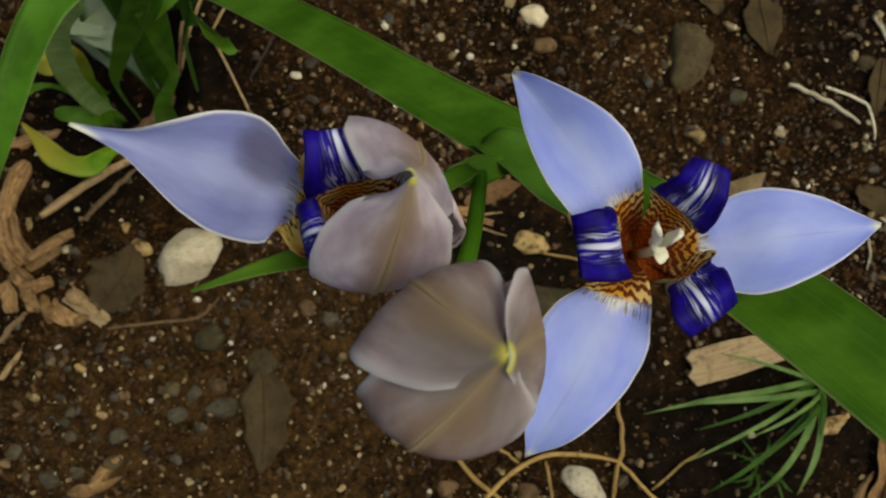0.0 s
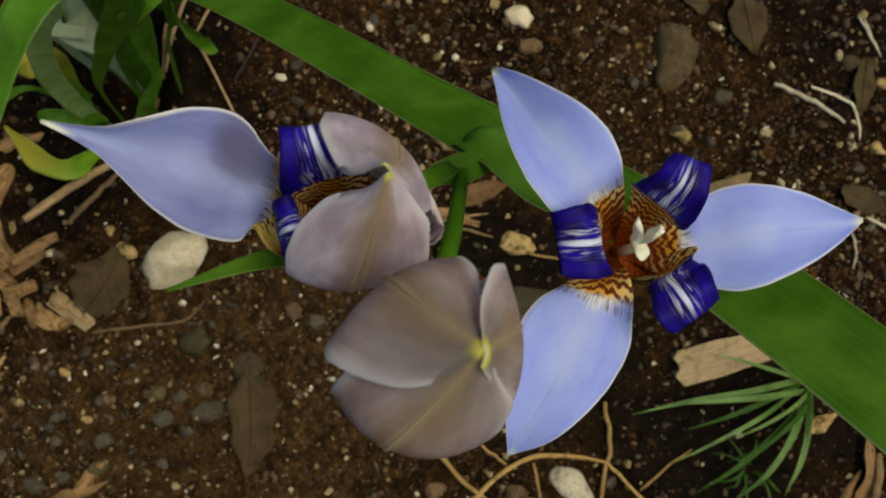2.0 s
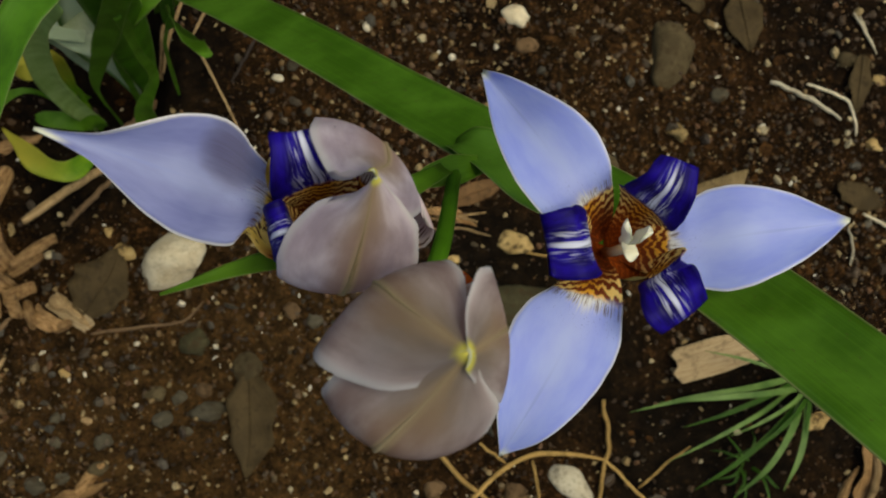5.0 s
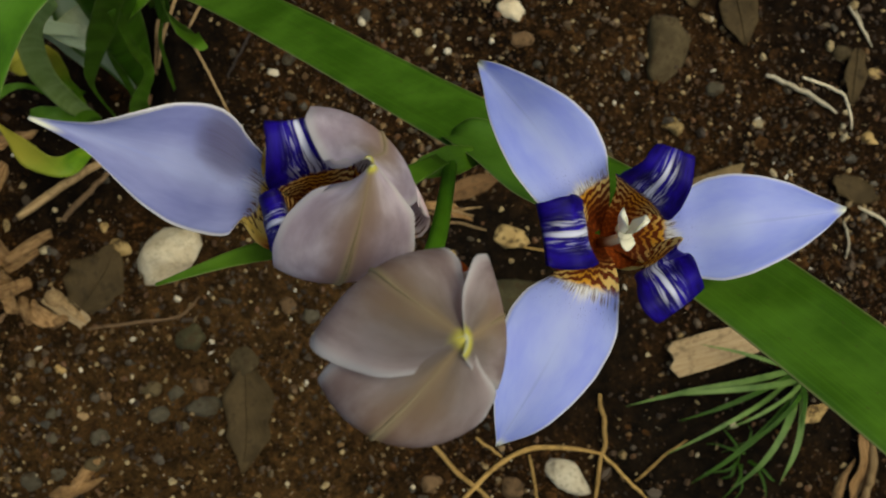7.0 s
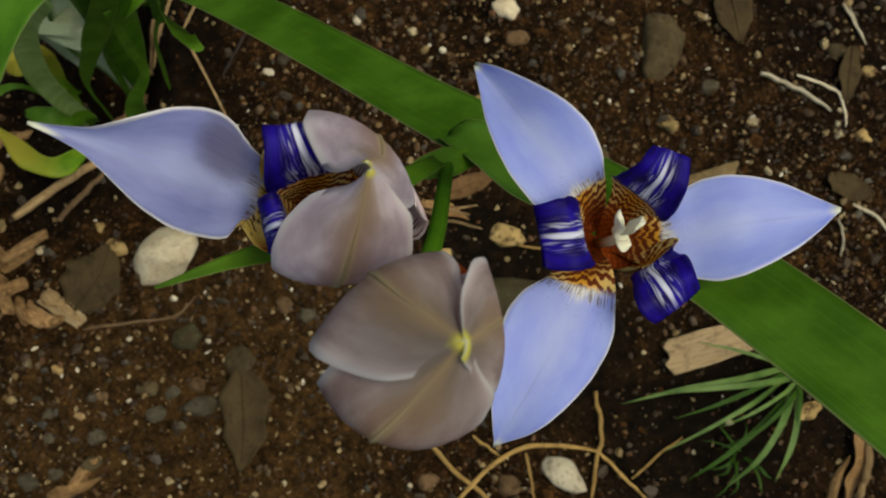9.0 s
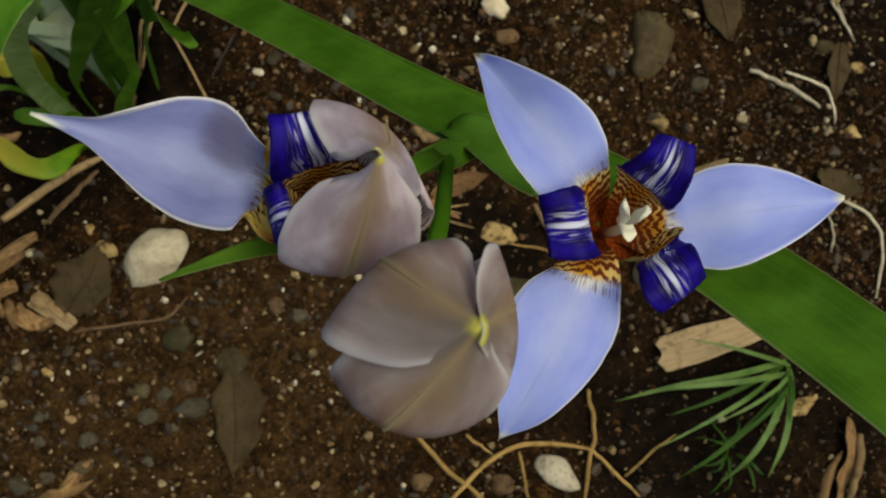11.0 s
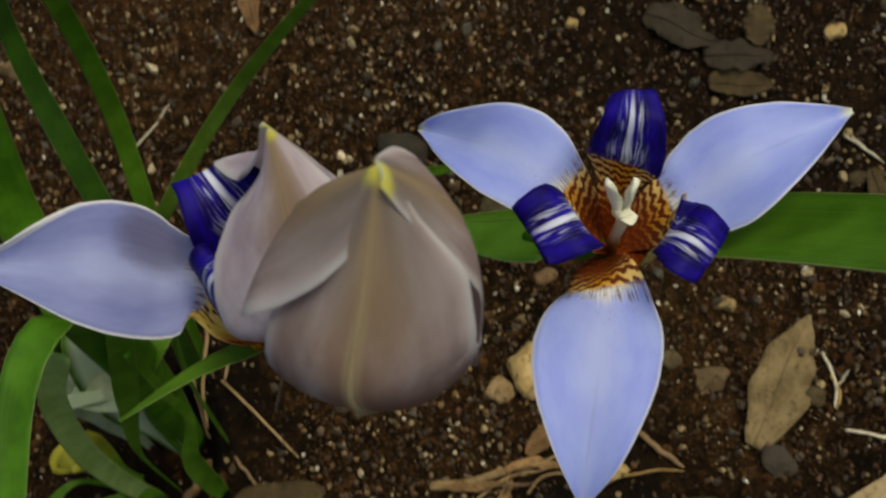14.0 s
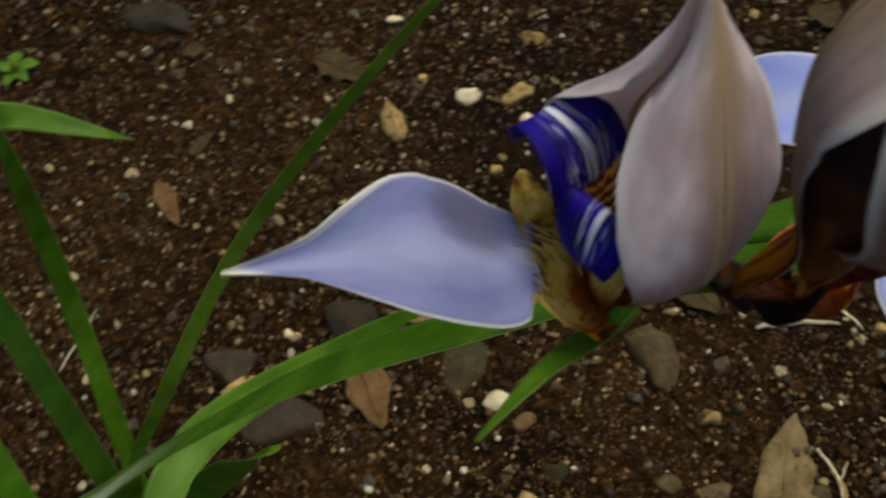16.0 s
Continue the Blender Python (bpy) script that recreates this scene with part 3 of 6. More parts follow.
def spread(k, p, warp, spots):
    """Uneven patches of another soil colour round the given places."""
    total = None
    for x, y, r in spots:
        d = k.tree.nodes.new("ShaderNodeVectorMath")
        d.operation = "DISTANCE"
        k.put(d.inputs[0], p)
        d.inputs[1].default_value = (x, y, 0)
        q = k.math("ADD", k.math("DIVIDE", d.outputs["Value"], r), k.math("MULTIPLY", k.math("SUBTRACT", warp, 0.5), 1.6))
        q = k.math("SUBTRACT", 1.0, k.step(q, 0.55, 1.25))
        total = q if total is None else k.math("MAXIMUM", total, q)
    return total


def soil_mat():
    k = Nodes("dark garden soil")
    p = k.place()
    big = k.noise(p, 7.0, 5.0, 0.6)
    clod = k.noise(p, 60.0, 6.0, 0.7)
    grit = k.noise(p, 330.0, 5.0, 0.75)
    c = k.mix(k.step(big, 0.36, 0.66), (0.0065, 0.0028, 0.0010), (0.027, 0.0122, 0.0040))
    c = k.mix(spread(k, p, big, BROWN_EARTH), c, (0.062, 0.0330, 0.0112))
    c = k.mix(k.math("MULTIPLY", spread(k, p, big, SANDY), 0.35), c, (0.056, 0.0275, 0.0092))
    c = k.mix(k.math("MULTIPLY", k.step(clod, 0.48, 0.72), 0.7), c, (0.074, 0.0345, 0.0118))
    c = k.mix(k.math("MULTIPLY", k.step(grit, 0.55, 0.66), 0.75), c, (0.175, 0.086, 0.029))
    c = k.mix(k.math("SUBTRACT", 1.0, k.step(grit, 0.36, 0.46)), c, (0.007, 0.0042, 0.002))
    c = k.mix(k.math("MULTIPLY", spread(k, p, big, DARK_EARTH), 0.75), c, (0.012, 0.0062, 0.003))
    c = k.mix(k.math("MULTIPLY", spread(k, p, big, HUMUS_AND_SHADE), 0.85), c, (0.008, 0.0051, 0.003))
    m = k.math("ADD", 0.45, k.math("MULTIPLY", k.step(k.noise(p, 95.0, 4.0, 0.65), 0.34, 0.68), 1.1))
    c = k.mix(1.0, c, k.vec(m, m, m), "MULTIPLY")
    k.bump(k.math("ADD", k.math("MULTIPLY", clod, 1.0), k.math("MULTIPLY", grit, 0.6)), 1.0, 0.007)
    return k.done(c, 0.9, 0.0, 0.08)


def build_ground():
    fine_x = np.arange(-0.62, 0.98, 0.005)
    fine_y = np.arange(-0.52, 1.22, 0.005)
    far = np.array([0.03, 0.08, 0.2, 0.5, 1.2, 3, 8, 20, 60, 200])
    xs = np.concatenate([fine_x[0] - far[::-1], fine_x, fine_x[-1] + far])
    ys = np.concatenate([fine_y[0] - far[::-1], fine_y, fine_y[-1] + far])
    verts = [(float(x), float(y), rise(float(x), float(y))) for y in ys for x in xs]
    w = len(xs)
    faces = [(j * w + i, j * w + i + 1, (j + 1) * w + i + 1, (j + 1) * w + i) for j in range(len(ys) - 1) for i in range(w - 1)]
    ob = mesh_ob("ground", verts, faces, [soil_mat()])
    tagged(ob, "dark brown crumbly garden soil with fine grit", "ground", kind="structure")


build_ground()


# ---- flowers ----
INNER_W = [(0, 0.0012), (0.2, 0.0034), (0.42, 0.0052), (0.57, 0.0067), (0.72, 0.0065), (0.88, 0.0055), (0.96, 0.0049), (1, 0.0040)]
INNER_CUP = [(0, 0.9), (0.35, 0.7), (0.55, 0.25), (0.70, -0.08), (1, -0.12)]
CREASE = [(0, 0), (0.4, 0.0), (0.6, 0.16), (0.85, 0.40), (1, 0.5)]
UP = Vector((0, 0, 1))


def flower(label, at):
    return thing("iris_flower", at, label, "flower", "iris flowers in bloom")


def along(centre, out, up, pairs):
    return [tuple(centre + out * r + up * h) for r, h in pairs]


def tepal(ob, name, mid, wide, cup, wide2, cup2, face, back, side=None, inward=None, roll=None, seed=0.0, wave=0.0004, rib=0.0, rib_from=0.3, fold=None):
    """One tepal of a flower: width and bend for each half, and a raised midrib on its back where rib gives its radius."""
    sheet = under(blade(name, mid, inward, wide, cup, face, back, None, 40, 16, 0.0004, wave, 2.0, seed, side=side, roll=roll, neg=wide2, negcup=cup2, fold=fold), ob)
    if rib:
        line = spline(mid, 40)
        way = np.gradient(line, axis=0)
        out = np.cross(way, np.array(side, float))
        out /= np.linalg.norm(out, axis=1)[:, None]
        line = (line + out * 0.0001)[int(40 * rib_from):40:3]
        ridge = tube("midrib", [tuple(q) for q in line], [(0, rib * 1.35), (0.3, rib * 1.05), (0.6, rib * 0.6), (0.85, rib * 0.3), (1, rib * 0.2)], RIB, None, 30, 7)
        ridge.parent = sheet
        ridge.matrix_parent_inverse = (sheet.matrix_parent_inverse @ sheet.matrix_basis).inverted() @ sheet.matrix_parent_inverse
        tagged(ridge, "pale yellow raised midrib")
    return sheet


def inner_tepal(ob, c, up, end, seed, wide=1.0):
    """A claw that stands up from the heart, then a flag that bends outward and down."""
    t = Vector(end) - c
    h = t.dot(up)
    out = t - up * h
    r = out.length
    out.normalize()
    mid = along(c, out, up, [(0.0005, 0.0008), (r * 0.25, h * 0.25), (r * 0.42, h * 0.60), (r * 0.49, h * 0.90), (r * 0.59, h * 1.05),
                             (r * 0.78, h * 1.08), (r * 0.99, h * 1.0)])
    under(blade("inner_tepal", mid, None, [(a, b * wide) for a, b in INNER_W], INNER_CUP, INNER, INNER_BACK, None, 36, 14, 0.0004, 0.0009, 3.3, seed, side=out.cross(up)), ob)


def open_flower():
    """Fully open flower: three spread outer tepals, three curled inner ones."""
    up = Vector((-0.08, -0.08, 1.0)).normalized()
    c = Vector((0.0636, 0.0215, 0.5745))
    ob = flower("open lilac-blue iris flower with violet inner tepals and tiger-striped heart", c)
    tepal(ob, "outer_tepal", [(0.0634, 0.0218, 0.5745), (0.0602, 0.0258, 0.5786), (0.0563, 0.0299, 0.5878), (0.0525, 0.0337, 0.5921), (0.0466, 0.0431, 0.5879), (0.0421, 0.0522, 0.5783), (0.0382, 0.0595, 0.5703)],
          [(0, 0.0016), (0.14, 0.0050), (0.24, 0.0061), (0.3, 0.0067), (0.38, 0.0084), (0.47, 0.0095), (0.56, 0.0088), (0.66, 0.0070), (0.76, 0.0053), (0.86, 0.0034), (0.94, 0.0017), (1, 0.0004)],
          [(0, 0.87), (0.2, 0.52), (0.32, 0.09), (0.5, 0.09), (0.75, 0.43), (1, 1.10)],
          [(0, 0.0016), (0.14, 0.0051), (0.24, 0.0065), (0.3, 0.0075), (0.38, 0.0093), (0.47, 0.0097), (0.56, 0.0087), (0.66, 0.0069), (0.76, 0.0051), (0.86, 0.0032), (0.94, 0.0016), (1, 0.0004)],
          [(0, 0.87), (0.2, 0.73), (0.32, 0.51), (0.5, 0.56), (0.75, 0.64), (1, 1.06)], side=(0.768, 0.631, 0.110), roll=[(0, 0), (0.3, 0), (0.6, -2), (1, -2)], face=FACE_OPEN, back=BACK, seed=0.0, fold=CREASE)
    tepal(ob, "outer_tepal", [(0.0640, 0.0216, 0.5746), (0.0688, 0.0223, 0.5789), (0.0753, 0.0221, 0.5861), (0.0800, 0.0228, 0.5881), (0.0890, 0.0244, 0.5912), (0.1012, 0.0262, 0.5907), (0.1100, 0.0278, 0.5899)],
          [(0, 0.0016), (0.14, 0.0050), (0.24, 0.0064), (0.3, 0.0073), (0.38, 0.0093), (0.47, 0.0108), (0.56, 0.0106), (0.66, 0.0088), (0.76, 0.0066), (0.86, 0.0041), (0.94, 0.0018), (1, 0.0004)],
          [(0, 0.88), (0.2, 0.61), (0.32, 0.25), (0.5, 0.25), (0.75, 0.51), (1, 1.04)],
          [(0, 0.0016), (0.14, 0.0049), (0.24, 0.0061), (0.3, 0.0068), (0.38, 0.0088), (0.47, 0.0102), (0.56, 0.0102), (0.66, 0.0088), (0.76, 0.0068), (0.86, 0.0038), (0.94, 0.0017), (1, 0.0004)],
          [(0, 0.90), (0.2, 0.53), (0.32, 0.06), (0.5, -0.03), (0.75, 0.24), (1, 0.95)], side=(-0.025, -0.997, -0.066), roll=[(0, 0), (0.3, 0), (0.6, -8), (1, -8)], face=FACE_OPEN, back=BACK, seed=2.3, fold=CREASE)
    tepal(ob, "outer_tepal", [(0.0634, 0.0212, 0.5744), (0.0603, 0.0175, 0.5783), (0.0578, 0.0124, 0.5846), (0.0551, 0.0062, 0.5854), (0.0507, -0.0033, 0.5838), (0.0454, -0.0136, 0.5795), (0.0423, -0.0209, 0.5727)],
          [(0, 0.0017), (0.14, 0.0053), (0.24, 0.0066), (0.3, 0.0074), (0.38, 0.0103), (0.47, 0.0117), (0.56, 0.0115), (0.66, 0.0101), (0.76, 0.0074), (0.86, 0.0042), (0.94, 0.0018), (1, 0.0004)],
          [(0, 0.91), (0.2, 0.50), (0.32, -0.10), (0.5, -0.30), (0.75, 0.03), (1, 0.90)],
          [(0, 0.0016), (0.14, 0.0050), (0.24, 0.0063), (0.3, 0.0076), (0.38, 0.0103), (0.47, 0.0111), (0.56, 0.0105), (0.66, 0.0086), (0.76, 0.0065), (0.86, 0.0040), (0.94, 0.0018), (1, 0.0004)],
          [(0, 0.91), (0.2, 0.38), (0.32, -0.24), (0.5, -0.44), (0.75, 0.01), (1, 0.93)], side=(-0.968, -0.249, -0.036), roll=[(0, 0), (0.3, 0), (0.6, 8), (1, 8)], face=FACE_OPEN, back=BACK, seed=4.6, fold=CREASE)
    tepal(ob, "inner_tepal", [(0.0630, 0.0215, 0.5753), (0.0593, 0.0213, 0.5800), (0.0564, 0.0214, 0.5882), (0.0553, 0.0216, 0.5955), (0.0526, 0.0208, 0.5985), (0.0476, 0.0206, 0.5972), (0.0470, 0.0204, 0.5958)],
          [(0, 0.0012), (0.2, 0.0024), (0.42, 0.0038), (0.57, 0.0064), (0.72, 0.0074), (0.88, 0.0070), (0.96, 0.0060), (1, 0.0064)],
          [(0, 0.89), (0.35, 0.63), (0.55, 0.12), (0.7, -0.21), (1, -0.07)],
          [(0, 0.0012), (0.2, 0.0024), (0.42, 0.0037), (0.57, 0.0060), (0.72, 0.0069), (0.88, 0.0067), (0.96, 0.0062), (1, 0.0055)],
          [(0, 0.86), (0.35, 0.77), (0.55, 0.45), (0.7, 0.24), (1, 0.16)], side=(-0.130, 0.988, 0.084), face=INNER, back=INNER_BACK, seed=0.0, wave=0.0007)
    tepal(ob, "inner_tepal", [(0.0639, 0.0211, 0.5753), (0.0683, 0.0160, 0.5798), (0.0718, 0.0170, 0.5890), (0.0694, 0.0152, 0.5920), (0.0698, 0.0129, 0.5964), (0.0711, 0.0103, 0.5984), (0.0734, 0.0074, 0.5970)],
          [(0, 0.0013), (0.2, 0.0023), (0.42, 0.0029), (0.57, 0.0037), (0.72, 0.0042), (0.88, 0.0067), (0.96, 0.0059), (1, 0.0054)],
          [(0, 1.01), (0.35, 0.87), (0.55, 0.41), (0.7, 0.09), (1, 0.22)],
          [(0, 0.0012), (0.2, 0.0025), (0.42, 0.0040), (0.57, 0.0068), (0.72, 0.0077), (0.88, 0.0066), (0.96, 0.0064), (1, 0.0061)],
          [(0, 0.94), (0.35, 0.73), (0.55, 0.25), (0.7, -0.19), (1, -0.46)], side=(-0.790, -0.603, -0.112), face=INNER, back=INNER_BACK, seed=2.2, wave=0.0007)
    tepal(ob, "inner_tepal", [(0.0637, 0.0219, 0.5754), (0.0651, 0.0253, 0.5816), (0.0669, 0.0288, 0.5913), (0.0665, 0.0284, 0.5980), (0.0665, 0.0289, 0.5996), (0.0676, 0.0313, 0.6056), (0.0695, 0.0361, 0.6058)],
          [(0, 0.0012), (0.2, 0.0024), (0.42, 0.0037), (0.57, 0.0060), (0.72, 0.0065), (0.88, 0.0051), (0.96, 0.0043), (1, 0.0037)],
          [(0, 0.88), (0.35, 0.72), (0.55, 0.33), (0.7, 0.08), (1, 0.08)],
          [(0, 0.0012), (0.2, 0.0027), (0.42, 0.0045), (0.57, 0.0072), (0.72, 0.0061), (0.88, 0.0048), (0.96, 0.0042), (1, 0.0034)],
          [(0, 0.89), (0.35, 0.66), (0.55, 0.19), (0.7, -0.12), (1, -0.32)], side=(0.821, -0.569, 0.043), face=INNER, back=INNER_BACK, seed=4.4, wave=0.0007)
    style = under(tube("style", [tuple(c + up * 0.001), tuple(c + up * 0.008), (0.0640, 0.0212, 0.5880), (0.0638, 0.0217, 0.5925)],
                       [(0, 0.0011), (0.5, 0.0010), (0.8, 0.0011), (1, 0.0015)], STYLE_FOOT, None, 12), ob)
    for pts, n, w in (([(0.0634, 0.0222, 0.5895), (0.0628, 0.0228, 0.5930), (0.0622, 0.0237, 0.5962), (0.0615, 0.0246, 0.5990)], (0.6, 0.5, 0.6), 0.0016),
                      ([(0.0642, 0.0218, 0.5895), (0.0650, 0.0224, 0.5932), (0.0656, 0.0230, 0.5960), (0.0664, 0.0236, 0.5984)], (-0.6, 0.5, 0.6), 0.0016),
                      ([(0.0640, 0.0212, 0.5895), (0.0640, 0.0204, 0.5918), (0.0641, 0.0194, 0.5930), (0.0644, 0.0186, 0.5928)], (0.0, 0.5, 0.8), 0.0015)):
        crest = blade("style_crest", pts, n, [(0, w * 0.8), (0.35, w * 0.85), (0.65, w), (0.86, w * 1.15), (0.95, w * 0.95), (1, w * 0.45)], 0.6, STYLE, STYLE, None, 14, 6, 0.0011, w * 0.25, 1.5, w * 2000)
        crest.parent = style
        crest.matrix_parent_inverse = (style.matrix_parent_inverse @ style.matrix_basis).inverted() @ style.matrix_parent_inverse
    under(tube("ovary", [tuple(c + up * 0.001), tuple(c - up * 0.006 + Vector((0.0, 0.003, 0))), (0.0630, 0.0300, 0.5560), (0.0560, 0.0420, 0.5430)],
               [(0, 0.0026), (0.3, 0.0022), (1, 0.0016)], GREEN, None, 14), ob)


def half_closed_flower():
    """Flower with one spread tepal and two that fold up to a common tip."""
    c = Vector((0.0030, 0.0210, 0.5915))
    ob = flower("half-closed lilac iris flower with one spread and two folded tepals", c)
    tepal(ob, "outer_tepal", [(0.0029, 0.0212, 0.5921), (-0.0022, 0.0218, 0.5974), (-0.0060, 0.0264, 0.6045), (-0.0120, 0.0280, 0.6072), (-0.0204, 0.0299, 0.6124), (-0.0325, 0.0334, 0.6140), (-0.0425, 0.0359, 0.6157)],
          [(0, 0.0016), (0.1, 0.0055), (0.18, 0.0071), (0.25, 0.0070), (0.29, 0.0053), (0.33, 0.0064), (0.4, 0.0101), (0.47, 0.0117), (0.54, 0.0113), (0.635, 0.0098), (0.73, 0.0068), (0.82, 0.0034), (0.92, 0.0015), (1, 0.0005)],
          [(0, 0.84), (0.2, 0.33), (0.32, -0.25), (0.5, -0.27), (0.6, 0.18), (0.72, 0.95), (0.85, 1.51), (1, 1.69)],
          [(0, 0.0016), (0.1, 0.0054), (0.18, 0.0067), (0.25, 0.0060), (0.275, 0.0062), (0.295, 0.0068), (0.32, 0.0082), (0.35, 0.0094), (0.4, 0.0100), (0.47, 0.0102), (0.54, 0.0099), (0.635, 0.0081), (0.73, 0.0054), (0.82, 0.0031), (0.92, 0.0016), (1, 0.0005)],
          [(0, 0.98), (0.2, 0.70), (0.32, 0.24), (0.5, 0.14), (0.6, 0.03), (0.72, 0.41), (0.85, 1.23), (1, 1.73)], inward=(0.371, -0.246, 0.835), face=FACE_SHADED, back=BACK, seed=1.0)
    tepal(ob, "outer_tepal", [(0.0049, 0.0205, 0.5928), (0.0063, 0.0137, 0.6037), (0.0085, 0.0102, 0.6153), (0.0104, 0.0167, 0.6303), (0.0119, 0.0253, 0.6442)],
          [(0, 0.0011), (0.13, 0.0032), (0.25, 0.0063), (0.4, 0.0114), (0.52, 0.0129), (0.64, 0.0126), (0.76, 0.0102), (0.88, 0.0042), (1, 0.0005)],
          [(0, 1.09), (0.3, 0.43), (0.6, 0.89), (0.85, 1.97), (1, 2.52)],
          [(0, 0.0018), (0.13, 0.0045), (0.25, 0.0078), (0.4, 0.0106), (0.52, 0.0122), (0.64, 0.0109), (0.76, 0.0098), (0.88, 0.0053), (1, 0.0005)],
          [(0, 1.05), (0.3, 0.67), (0.6, 0.50), (0.85, 0.79), (1, 1.17)], side=(-0.993, -0.063, 0.000), face=FACE_HIDDEN, back=BACK, seed=2.0, wave=0.0003, rib=0.00042)
    tepal(ob, "outer_tepal", [(0.0039, 0.0220, 0.5919), (0.0130, 0.0304, 0.5991), (0.0149, 0.0360, 0.6107), (0.0146, 0.0301, 0.6278), (0.0115, 0.0265, 0.6440)],
          [(0, 0.0020), (0.13, 0.0081), (0.25, 0.0168), (0.38, 0.0173), (0.5, 0.0137), (0.62, 0.0118), (0.75, 0.0092), (0.82, 0.0075), (0.9, 0.0045), (1, 0.0006)],
          [(0, 0.57), (0.3, 0.70), (0.6, 0.84), (0.82, 1.16), (1, 1.68)],
          [(0, 0.0020), (0.13, 0.0069), (0.25, 0.0121), (0.38, 0.0121), (0.5, 0.0131), (0.6, 0.0140), (0.7, 0.0121), (0.82, 0.0093), (0.87, 0.0056), (0.93, 0.0025), (1, 0.0005)],
          [(0, 0.83), (0.3, 0.68), (0.5, 0.68), (0.6, 0.85), (0.72, 1.34), (0.82, 1.92), (0.88, 2.10), (1, 1.63)], side=(0.762, -0.639, 0.000), face=FACE_HIDDEN, back=BACK, seed=3.0, rib=0.00045)
    tepal(ob, "inner_tepal", [(0.0029, 0.0215, 0.5923), (0.0030, 0.0248, 0.5982), (0.0045, 0.0280, 0.6065), (0.0043, 0.0294, 0.6136), (0.0028, 0.0311, 0.6190), (0.0007, 0.0358, 0.6203), (0.0012, 0.0362, 0.6167)],
          [(0, 0.0012), (0.2, 0.0034), (0.42, 0.0051), (0.57, 0.0065), (0.72, 0.0064), (0.88, 0.0057), (0.96, 0.0060), (1, 0.0064)],
          [(0, 0.93), (0.35, 0.71), (0.55, 0.23), (0.7, -0.18), (1, -0.36)],
          [(0, 0.0012), (0.2, 0.0036), (0.42, 0.0062), (0.57, 0.0088), (0.72, 0.0087), (0.88, 0.0056), (0.96, 0.0051), (1, 0.0049)],
          [(0, 0.79), (0.35, 0.69), (0.55, 0.42), (0.7, 0.39), (1, 0.52)], side=(0.972, 0.234, -0.000), face=INNER, back=INNER_BACK, seed=0.4, wave=0.0006)
    droop = [(0.0026, 0.0208, 0.5923), (0.0012, 0.0205, 0.6000), (0.0002, 0.0202, 0.6100), (0.0000, 0.0200, 0.6170), (-0.0012, 0.0198, 0.6200), (-0.0030, 0.0193, 0.6180), (-0.0040, 0.0189, 0.6120)]
    slim = [(a, b * 0.85) for a, b in INNER_W]
    tepal(ob, "inner_tepal", droop, slim, INNER_CUP, slim, INNER_CUP, face=INNER, back=INNER_BACK, side=(-0.33, 0.94, 0.0), seed=1.7, wave=0.0007)
    inner_tepal(ob, c, UP, (0.0132, 0.0192, 0.6140), 3.4, 0.85)
    for pts, w, mat in (([(-0.0004, 0.0240, 0.5950), (-0.0022, 0.0280, 0.6000), (-0.0028, 0.0318, 0.6040), (-0.0014, 0.0350, 0.6056), (0.0006, 0.0366, 0.6046)], 0.0034, CLAW_YELLOW),
                        ([(0.0046, 0.0222, 0.5900), (0.0020, 0.0200, 0.5908), (-0.0006, 0.0186, 0.5935), (-0.0026, 0.0184, 0.5970)], 0.0026, CLAW_ORANGE)):
        claw = under(blade("claw", pts, (0.4, -0.2, 1), [(0, w * 0.5), (0.3, w * 0.9), (0.65, w * 1.1), (0.88, w * 0.9), (1, w * 0.35)], [(0, 0.9), (0.5, 0.7), (1, 0.9)], mat, mat, None, 20, 10, 0.0006, w * 0.10, 3.0, w * 900), ob)
        tagged(claw, "yellow claw with brown flecks" if mat is CLAW_YELLOW else "rusty red claw foot")
    under(tube("ovary", [(0.0032, 0.0212, 0.5925), (0.0046, 0.0220, 0.5860), (0.0140, 0.0280, 0.5700), (0.0300, 0.0400, 0.5450)], [(0, 0.0026), (0.3, 0.0024), (1, 0.0015)],
               GREEN, None, 14), ob)


